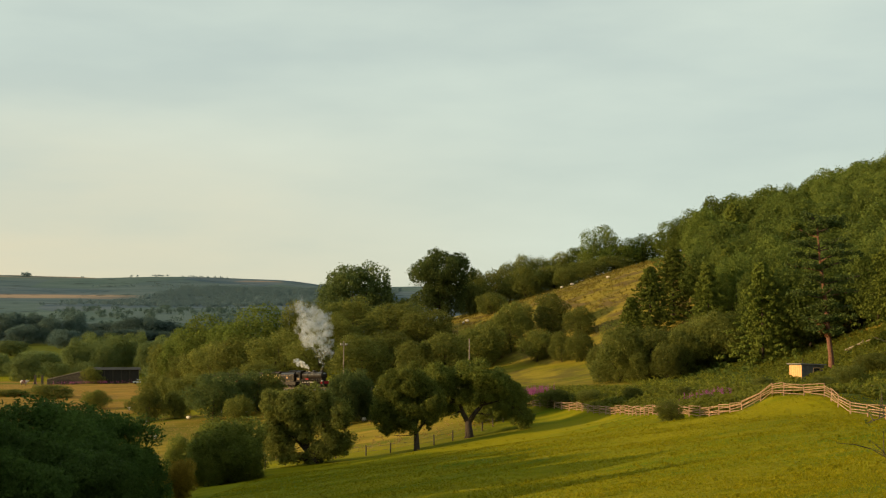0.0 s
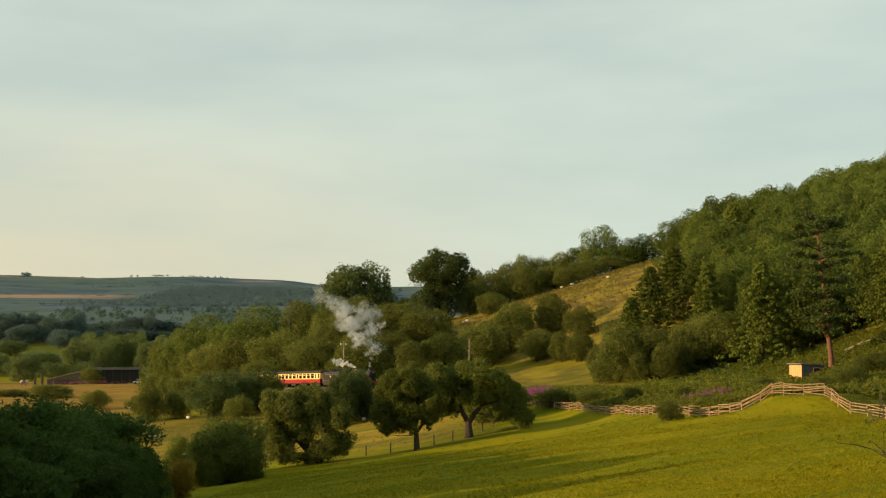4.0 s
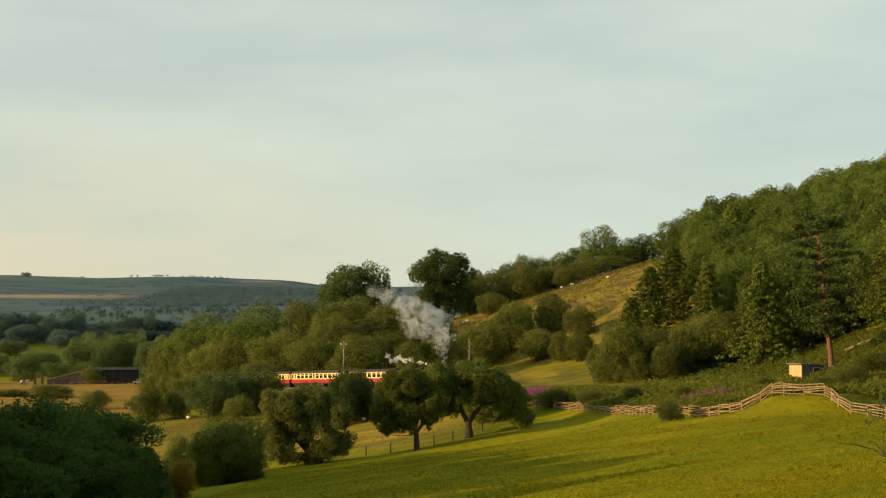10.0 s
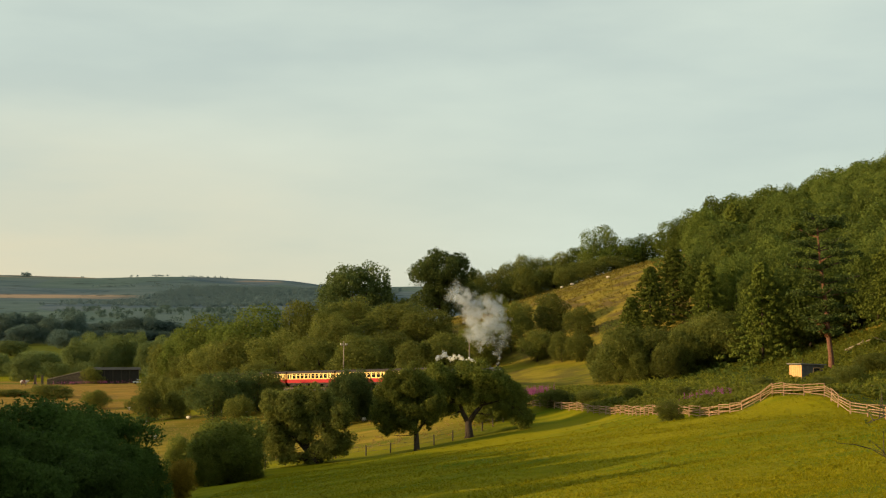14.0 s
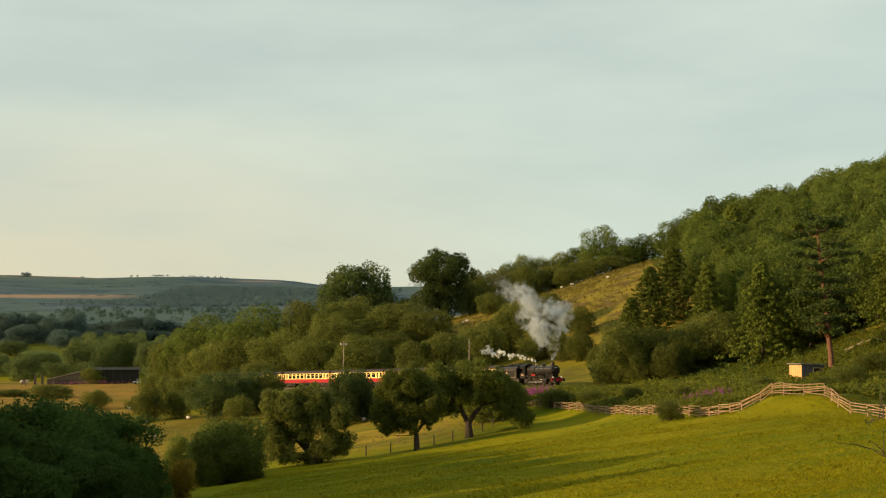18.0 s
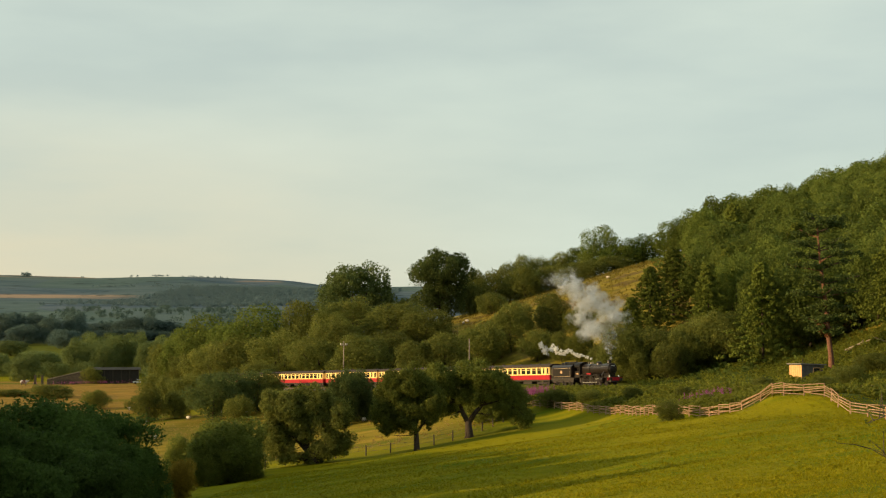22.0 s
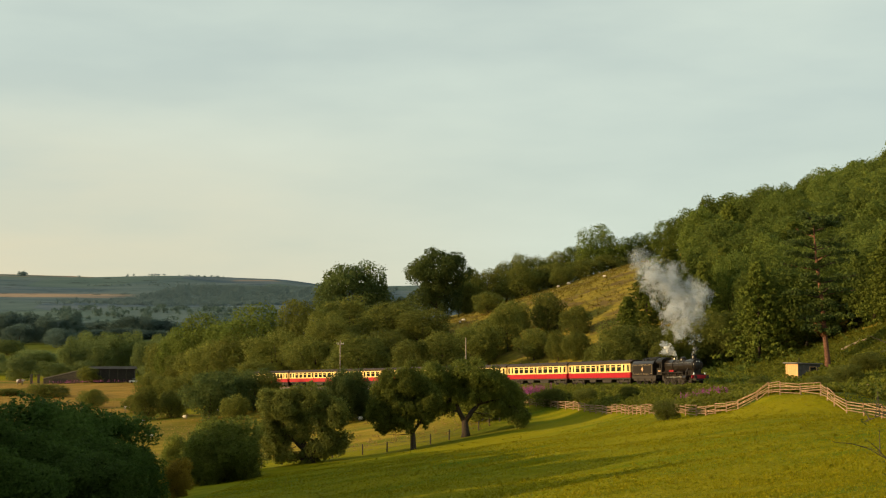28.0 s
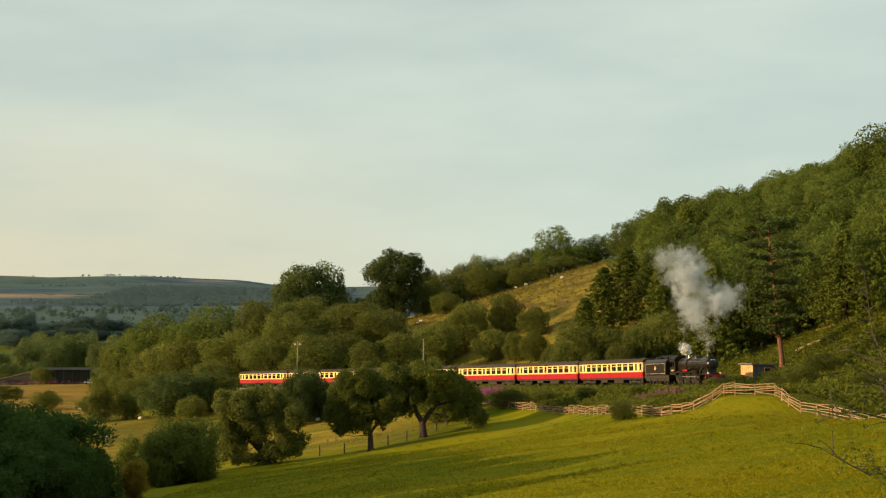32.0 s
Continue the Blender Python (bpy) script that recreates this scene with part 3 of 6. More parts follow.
VALLEY = [
    (-303.8, 900, 21.9, 24.5, "b"),
    (-286.8, 905, 20.4, 28.6, "b"),
    (-266.1, 880, 18.6, 19.3, "b"),
    (-254.7, 890, 21.7, 20.3, "b"),
    (-240.5, 820, 12.2, 21.6, "b"),
    (-260.7, 960, 11.6, 23.6, "b"),
    (-245.9, 960, 11.8, 23.6, "b"),
    (-230.1, 950, 15.8, 25.0, "b"),
    (-217.6, 950, 16.5, 26.7, "b"),
    (-208.1, 960, 13.1, 25.3, "b"),
    (-199.5, 980, 9.1, 24.1, "b"),
    (-186.5, 980, 7.3, 21.5, "b"),
    (-319.5, 900, 19.3, 23.7, "b"),
    (-283.9, 870, 14.0, 22.9, "b"),
    (-246.3, 930, 7.4, 24.5, "b"),
    (-217.8, 930, 7.9, 24.5, "b"),
    (-232.0, 930, 8.1, 24.5, "b"),
    (-205.6, 940, 6.1, 24.8, "b"),
    (-258.5, 930, 5.5, 20.4, "b"),
    (-165.8, 960, 3.1, 25.3, "b"),
]
MEADOW = [
    (-62.6, 276, 7.1, 5.8, "b"),
    (-57.7, 279, 5.9, 7.0, "b"),
    (-47.2, 266, 9.7, 11.3, "b"),
    (-38.8, 272, 8.6, 11.0, "b"),
    (-46.9, 285, 8.3, 8.8, "b"),
    (-58.2, 300, 8.0, 10.5, "b"),
    (-66.0, 312, 7.4, 9.0, "b"),
    (-73.4, 330, 7.5, 9.6, "b"),
    (-117.5, 432, 5.6, 7.7, "b"),
    (-110.4, 364, 4.0, 12.7, "b"),
    (-85.3, 318, 4.6, 7.4, "b"),
    (-35.6, 270, 7.3, 6.0, "b"),
    (-31.6, 255, 5.6, 6.2, "b"),
    (-41.0, 258, 5.1, 6.3, "b"),
    (-123.4, 370, 1.9, 10.8, "b"),
    (-70.6, 300, 4.2, 5.8, "b"),
]
NEAR_W_AND_SHADE = [
    (-30.0, 95, 9.4, 11.4, "n"),
    (-27.4, 104, 8.6, 8.6, "n"),
    (-29.1, 84, 8.8, 6.6, "n"),
    (-23.8, 96, 5.7, 5.5, "n"),
    (-24.4, 106, 4.7, 4.9, "n"),
    (-23.5, 80, 6.5, 7.1, "n"),
    (-23.0, 70, 5.9, 5.8, "n"),
    (-36.2, 95, 9.4, 8.9, "n"),
    (-32.5, 112, 9.7, 8.7, "n"),
    (-20.3, 76, 5.0, 5.1, "n"),
    # from here on: unseen trees left of the view, added to shade trees and field
    (-38.1, 92, 14.3, 9.6, "n"),
    (-35.7, 80, 14.4, 10.0, "n"),
    (-45.1, 110, 15.1, 12.1, "n"),
    (-33.1, 72, 14.9, 8.3, "n"),
    (-30.4, 62, 14.0, 7.1, "n"),
    (-44.0, 102, 15.0, 11.7, "n"),
    (-52.1, 122, 16.9, 14.0, "n"),
    (-48.5, 116, 15.7, 13.3, "n"),
    (-54.1, 128, 15.7, 14.1, "n"),
    (-48.1, 106, 16.0, 12.2, "n"),
    (-31.4, 66, 12.1, 7.6, "n"),
    (-28.8, 54, 9.0, 6.7, "n"),
    (-38.7, 86, 14.4, 10.7, "n"),
    (-40.6, 98, 15.0, 11.8, "n"),
    (-36.8, 78, 14.0, 9.8, "n"),
]
FIELD = [
    (5.6, 176, 6.6, 8.6, "n"),
    (9.2, 179, 4.4, 5.4, "n"),
    # next one mostly hidden, added to keep sun off the field edge
    (-25.0, 146, 6.5, 7.0, "n"),
    (-30.3, 150, 5.2, 3.7, "n"),
    (-26.7, 140, 3.6, 4.1, "n"),
    (-22.8, 138, 6.7, 8.7, "n"),
    (-20.5, 137, 3.6, 4.0, "n"),
    (-24.5, 136, 4.5, 4.6, "n"),
    (-15.1, 227, 9.0, 8.4, "n"),
    (-17.3, 222, 8.8, 5.2, "n"),
    (-12.7, 225, 5.4, 4.7, "n"),
]

for rows, group in ((RIDGE, "trees on the ridge"), (WOOD_W, "bushes behind the railway"), (WOOD_M, "bushes under the hill"), (CREST, "trees along the crest"), (WEST, "trees beyond the meadow"),
                    (VALLEY, "trees across the valley"), (MEADOW, "bushes in the meadow"), (NEAR_W_AND_SHADE, "trees below the field"), (FIELD, "trees at the field edge")):
    for x, y, high, wide, kind in rows:
        plant(kind, x, y, high, wide, group, material=LEAF["o"] if rows is MEADOW and high > 8 else LEAF["d"] if rows is NEAR_W_AND_SHADE and y < 120 else LEAF["h"] if rows is WEST else LEAF["f"] if rows is VALLEY else (LEAF["o"] if y > 200 else LEAF["t"]) if rows is FIELD else None)


# ---- the three large trees on the field's edge ----
def shaped_tree(name, label, x, y, masses, stems, count, seed, material, size=0.085):
    """A tree from foliage masses (across, up, half width, half height) and stems of (across, back, up, radius), in metres."""
    rng = np.random.default_rng(seed)
    t = tagged(new(name), label, "tree", "trees at the field edge")
    t.location = (x, y, ground(x, y) - 0.1)
    boughs = []
    for mx, mz, rx, rz in masses:
        n = max(8, int(5.0 * rx * rz))
        d = rng.normal(size=(n, 3))
        d /= np.linalg.norm(d, axis=1)[:, None]
        k = 0.3 + 0.56 * rng.random(n)
        p = np.array([mx, 0.35 * rng.normal(), mz]) + d * np.array([rx, max(rx, 1.4) * 0.95, rz]) * k[:, None]
        boughs.append(np.column_stack([p, np.minimum(0.32 * min(rx, rz) + 0.25, 0.9) * (0.5 + 0.7 * rng.random(n))]))
    boughs = np.vstack(boughs)
    v, f = foliage(rng, boughs, count, size, 0.35, 0.7)
    part("crown", raw("crown", v, f, material), None, t)
    for k, stem in enumerate(stems):
        limb = part("trunk" if k == 0 else "limb", tube(bmesh.new(), [q[:3] for q in stem], [q[3] for q in stem], 10), BARK, t)
        limb.data.shade_smooth()
    bm = bmesh.new()
    ends = [Vector(q[:3]) for stem in stems for q in stem[1:]]
    for bx, by, bz, br in boughs[::2]:
        tip = Vector((bx, by, bz))
        root = min(ends, key=lambda e: (e - tip).length + 0.6 * max(0, e.z - tip.z))
        tube(bm, [root, root.lerp(tip, 0.55) + Vector((0, 0, -0.15)), tip], [0.07, 0.045, 0.015], 5)
    tagged(part("branches", bm, BARK, t), kind="stuff")


shaped_tree("field_tree", "rounded field tree with a slim bare trunk and drooping lower boughs", -3.2, 156.0,
            ((-2.7, 6.7, 2.5, 3.0), (-0.3, 8.0, 2.6, 2.5), (1.3, 5.9, 2.0, 2.5), (-1.6, 3.5, 2.9, 1.3), (-3.6, 2.5, 1.3, 0.7), (1.6, 3.6, 1.7, 0.9), (-4.2, 4.6, 1.6, 1.8), (-1.0, 5.0, 2.4, 1.8)),
            (((0, 0, -0.3, 0.5), (0.05, 0, 0.3, 0.38), (0, 0, 2.0, 0.3), (-0.3, 0.1, 4.0, 0.25), (-0.6, 0.2, 7.5, 0.1)),
             ((0, 0, 2.2, 0.2), (1.0, -0.3, 3.6, 0.15), (1.6, -0.4, 5.2, 0.08)), ((-0.1, 0, 2.4, 0.2), (-1.6, 0.2, 3.9, 0.14), (-3.2, 0.3, 5.6, 0.07))), 70000, 301, LEAF["t"])
shaped_tree("hawthorn_tree", "wide spreading hawthorn tree with a forked bare trunk", 3.3, 162.5,
            ((-3.1, 6.6, 3.1, 2.3), (0.3, 7.7, 3.8, 1.9), (3.6, 6.6, 2.8, 2.4), (5.4, 4.7, 2.5, 1.9), (-4.6, 4.3, 2.2, 1.5), (-2.2, 4.4, 1.5, 1.0), (4.4, 3.4, 2.6, 1.3), (6.4, 3.2, 1.6, 1.3), (7.0, 2.4, 1.6, 1.5), (-4.6, 7.2, 2.7, 2.0), (-3.6, 3.5, 2.5, 1.3), (1.4, 4.9, 2.4, 1.2), (-1.6, 5.2, 2.2, 1.2), (0.4, 6.0, 2.6, 1.5), (-5.2, 5.6, 2.0, 1.6)),
            (((-0.05, 0, -0.3, 0.75), (0, 0, 0.3, 0.55), (-0.15, 0, 2.1, 0.4)),
             ((-0.15, 0, 1.9, 0.36), (-0.9, 0.1, 3.3, 0.28), (-1.3, 0.2, 4.6, 0.2), (-2.6, 0.3, 6.4, 0.08)), ((-0.1, 0, 1.9, 0.36), (0.7, -0.1, 3.1, 0.28), (1.6, 0, 4.1, 0.22), (3.2, 0.2, 6.2, 0.08)),
             ((1.6, 0, 4.1, 0.16), (3.6, 0.2, 4.6, 0.1), (5.2, 0.3, 4.9, 0.05)), ((-1.1, 0.1, 4.0, 0.18), (-0.2, 0.3, 6.2, 0.12), (0.2, 0.3, 8.0, 0.05))), 90000, 302, LEAF["t"])
shaped_tree("willow_tree", "big grey-green willow with boughs hanging to the grass", -16.0, 154.5,
            ((-3.2, 6.2, 3.1, 3.4), (0.0, 7.4, 2.9, 2.4), (2.8, 5.2, 2.6, 2.9), (-4.1, 3.0, 2.5, 2.6), (2.0, 1.7, 2.9, 1.7), (3.6, 2.9, 1.8, 1.8), (0.2, 0.9, 1.8, 1.0), (-2.6, 1.2, 2.4, 1.2), (-0.6, 4.6, 2.2, 2.4)),
            (((0.8, 0, -0.3, 0.7), (0.6, 0, 0.6, 0.5), (-0.3, 0.2, 2.6, 0.35), (-0.6, 0.3, 6.6, 0.12)), ((0.7, 0, 0.5, 0.35), (2.0, 0, 2.6, 0.25), (2.8, 0.1, 5.0, 0.1)), ((0.3, 0.1, 1.2, 0.3), (-2.0, 0.1, 3.6, 0.22), (-3.2, 0.2, 6.0, 0.08))), 90000, 303, LEAF["i"])


def scatter_wood():
    """The wood that climbs the hill on the right."""
    rng = random.Random(8)
    spots = []
    tries = [(rng.uniform(28, 190), rng.uniform(170, 440)) for _ in range(6000)]
    across = to_track(*zip(*tries))[0]
    for (x, y), d in zip(tries, across):
        edge = 44 + 0.22 * (y - 215) + 3 * math.sin(y * 0.13)
        if x < edge or d > -27 or x > 0.46 * y + 12:
            continue
        if 46 < x < 68 and y < 205:
            continue
        gap = 6.4 + 0.012 * (-d - 27)
        if all((x - a) ** 2 + (y - b) ** 2 > gap * gap for a, b in spots):
            spots.append((x, y))
    for x, y in spots:
        d = -to_track(x, y)[0][0]
        low = 1 - float(smooth(36, 62, d))
        high = rng.uniform(8.5, 12.5) + 2.5 * float(smooth(30, 70, d)) + 4.5 * low
        kind = "c" if rng.random() < 0.1 + 0.22 * low else ("b" if d < 31 else "w" if d < 46 else "v")
        if kind == "b":
            high *= 0.6
        plant(kind, x, y, high, rng.uniform(9.5, 13) if kind != "c" else rng.uniform(9, 12.5), "hillside wood")


scatter_wood()


# ---- the train ----
CREAM = mat("cream_paint", (0.78, 0.55, 0.2), (0.86, 0.63, 0.26), scale=2, rough=0.35)
RED = mat("carmine_paint", (0.29, 0.007, 0.016), (0.38, 0.012, 0.02), scale=2, rough=0.35)
ROOF = mat("roof_paint", (0.03, 0.02, 0.015), (0.055, 0.038, 0.028), scale=1.5, rough=0.8)
BLACK = mat("black_paint", (0.009, 0.007, 0.0055), (0.026, 0.019, 0.014), scale=3, rough=0.32, spec=0.3)
GRIME = mat("grimy_steel", (0.016, 0.013, 0.011), (0.05, 0.04, 0.032), scale=4, rough=0.75)
GLASS = mat("coach_glass", (0.012, 0.014, 0.016), (0.02, 0.022, 0.025), scale=1, rough=0.05, spec=0.6)
STEEL = mat("bright_steel", (0.35, 0.33, 0.3), (0.5, 0.48, 0.45), scale=6, rough=0.4, metal=0.9)
COAL = mat("coal", (0.008, 0.008, 0.008), (0.03, 0.03, 0.03), scale=8, rough=0.6, bump_h=0.08, bump_scale=6)
CREST_PAINT = mat("crest_paint", (0.4, 0.2, 0.1), (0.6, 0.42, 0.24), scale=9, rough=0.5)
LINING = mat("lining_paint", (0.45, 0.34, 0.2), (0.55, 0.42, 0.26), scale=3, rough=0.5)
WHITE = mat("white_paint", (0.72, 0.7, 0.64), (0.82, 0.8, 0.74), scale=4, rough=0.5)
BRASS = mat("brass", (0.4, 0.33, 0.22), (0.55, 0.46, 0.33), scale=8, rough=0.35, metal=0.8)


def wheel_mesh(radius, spokes=0, gauge=0.72, rim=0.12):
    """A wheelset about its own axle (y): rims, spokes or discs, hubs and axle."""
    bm = bmesh.new()
    lathe(bm, "y", [(-gauge, 0.07), (gauge, 0.07)], 8)
    for side in (-1, 1):
        y0, y1 = side * gauge, side * (gauge + rim)
        ring = []
        for r, y in ((radius, y0), (radius, y1), (radius * 0.87, y1), (radius * 0.87, y0)):
            ring.append([bm.verts.new((r * math.cos(a), y, r * math.sin(a))) for a in (k * math.pi / 14 for k in range(28))])
        for p, q in zip(ring, ring[1:] + ring[:1]):
            for k in range(28):
                bm.faces.new((p[k], p[(k + 1) % 28], q[(k + 1) % 28], q[k]))
        lathe(bm, "y", [(y0, 0.17), (y1 + side * 0.03, 0.17)], 12)
        if spokes:
            for k in range(spokes):
                a = 2 * math.pi * k / spokes
                c, s = math.cos(a), math.sin(a)
                tube(bm, [(c * 0.12, (y0 + y1) / 2, s * 0.12), (c * radius * 0.9, (y0 + y1) / 2, s * radius * 0.9)], [0.05, 0.035], 5)
            box(bm, -0.3, 0.3, min(y0, y1) + 0.02, max(y0, y1) - 0.02, -radius * 0.85, -radius * 0.55)
        else:
            lathe(bm, "y", [(y0 + side * 0.04, radius * 0.88), (y0 + side * 0.07, radius * 0.88)], 28)
    bmesh.ops.recalc_face_normals(bm, faces=bm.faces[:])
    me = bpy.data.meshes.new("wheelset")
    bm.to_mesh(me)
    bm.free()
    me.materials.append(GRIME)
    return me


DRIVER, SMALL, TENDER_WHEEL, COACH_WHEEL = wheel_mesh(0.91, 18), wheel_mesh(0.5, 10), wheel_mesh(0.64, 12), wheel_mesh(0.46)
ROLLING = []


def axle(mesh, parent, x, radius, name="wheelset"):
    ob = part(name, mesh, None, parent)
    ob.location = (x, 0, radius)
    ROLLING.append((ob, x, radius))
    return ob


def window_meshes(wide, high):
    """Frame and pane of a window in the coach side, facing along y."""
    bm = bmesh.new()
    rings = []
    for w, h, y in ((wide / 2 + 0.06, high / 2 + 0.06, -0.01), (wide / 2 + 0.06, high / 2 + 0.06, 0.016), (wide / 2, high / 2, 0.016), (wide / 2, high / 2, -0.01)):
        rings.append([bm.verts.new((sx * w, y, sz * h)) for sx, sz in ((-1, -1), (1, -1), (1, 1), (-1, 1))])
    for p, q in zip(rings, rings[1:]):
        for k in range(4):
            bm.faces.new((p[k], p[(k + 1) % 4], q[(k + 1) % 4], q[k]))
    bmesh.ops.recalc_face_normals(bm, faces=bm.faces[:])
    made = []
    for name, b, material in (("window", bm, CREAM), ("pane", box(bmesh.new(), -wide / 2, wide / 2, -0.01, 0.006, -high / 2, high / 2), GLASS)):
        me = bpy.data.meshes.new(name)
        b.to_mesh(me)
        b.free()
        me.materials.append(material)
        made.append(me)
    return made


BIG_WINDOW, SMALL_WINDOW, DOOR_WINDOW = window_meshes(1.22, 0.96), window_meshes(0.45, 0.92), window_meshes(0.5, 0.92)


VENT_BAR = bpy.data.meshes.new("vent_bar")
vent = box(bmesh.new(), -0.6, 0.6, 0.0, 0.012, 0.16, 0.23)
vent.to_mesh(VENT_BAR)
vent.free()
VENT_BAR.materials.append(CREAM)


def bogie(parent, x):
    bm = bmesh.new()
    for side in (-1, 1):
        box(bm, x - 2.0, x + 2.0, side * 1.0 - 0.06, side * 1.0 + 0.06, 0.42, 0.68, 0.03)
        for dx in (-1.3, 1.3):
            box(bm, x + dx - 0.18, x + dx + 0.18, side * 1.06 - 0.09, side * 1.06 + 0.09, 0.3, 0.62, 0.03)
            tube(bm, [(x + dx - 0.42, side * 1.02, 0.5), (x + dx - 0.42, side * 1.02, 0.85)], [0.09, 0.09], 6)
    box(bm, x - 0.25, x + 0.25, -1.1, 1.1, 0.5, 0.86)
    b = part("bogie", bm, GRIME, parent)
    for dx in (-1.3, 1.3):
        axle(COACH_WHEEL, b, x + dx, 0.46)


def coach_thing():
    """A bogie coach 19.6 m long, its middle at the origin, x forwards."""
    c = new("railway_coach")
    bm = bmesh.new()
    box(bm, -9.7, 9.7, -1.38, 1.38, 1.86, 3.14, 0.05)
    part("upper_body", bm, CREAM, c, "cream upper panels")
    bm = bmesh.new()
    box(bm, -9.7, 9.7, -1.40, 1.40, 1.10, 1.86, 0.06)
    part("lower_body", bm, RED, c, "carmine red lower panels")
    bm = bmesh.new()
    n = 14
    prof = [(1.43 * math.cos(math.pi * k / n), 3.12 + 0.60 * math.sin(math.pi * k / n) ** 0.75) for k in range(n + 1)]
    a = [bm.verts.new((-9.78, y, z)) for y, z in prof]
    b = [bm.verts.new((9.78, y, z)) for y, z in prof]
    for k in range(n):
        bm.faces.new((a[k], a[k + 1], b[k + 1], b[k]))
    bm.faces.new((a[0], b[0], b[-1], a[-1]))
    bm.faces.new(a[::-1])
    bm.faces.new(b)
    bmesh.ops.recalc_face_normals(bm, faces=bm.faces[:])
    part("roof", bm, ROOF, c, "dark rounded roof")
    for x in (-7.5, -4.5, -1.5, 1.5, 4.5, 7.5):
        bm = bmesh.new()
        lathe(bm, "z", [(3.68, 0.16), (3.82, 0.16), (3.86, 0.08)], 10, (x, 0, 0))
        part("roof_vent", bm, ROOF, c)
    bm = bmesh.new()
    box(bm, -9.6, 9.6, -1.25, 1.25, 0.86, 1.10)
    box(bm, -3.2, -1.2, -1.15, 1.15, 0.45, 0.86, 0.05)
    box(bm, 0.6, 3.4, -1.0, 1.0, 0.4, 0.86, 0.05)
    part("underframe", bm, GRIME, c)
    for x in (-9.95, 9.95):
        bm = bmesh.new()
        box(bm, x - 0.22, x + 0.22, -0.55, 0.55, 1.2, 3.3, 0.04)
        part("gangway", bm, GRIME, c)
    for side in (-1, 1):
        turn = pose(0, 0, 0, 0, 0, 0 if side > 0 else 180)
        for mesh, xs, name in ((BIG_WINDOW, (-6.55, -4.85, -3.15, -1.45, 1.35, 3.05, 4.75, 6.45), "window"), (SMALL_WINDOW, (-8.0, 7.85), "window"),
                               (DOOR_WINDOW, (-9.1, -0.05, 9.1), "door_window")):
            for x in xs:
                w = part(name, mesh[0], None, c)
                part("pane", mesh[1], None, w)
                if mesh is BIG_WINDOW:
                    part("vent_bar", VENT_BAR, None, w)
                w.matrix_local = Matrix.Translation((x, side * 1.385, 2.52)) @ turn
        for x in (-9.1, -0.05, 9.1):
            bm = bmesh.new()
            for dx in (-0.36, 0.36):
                box(bm, x + dx - 0.012, x + dx + 0.012, side * 1.40 - 0.008, side * 1.40 + 0.008, 1.15, 3.1)
            box(bm, x + 0.22, x + 0.32, side * 1.42 - 0.02, side * 1.42 + 0.02, 1.98, 2.02)
            part("door", bm, GRIME, c)
    bogie(c, -7.1)
    bogie(c, 7.1)
    return tagged(c, "carmine and cream bogie coach with dark rounded roof", "railway coach", "train coaches")


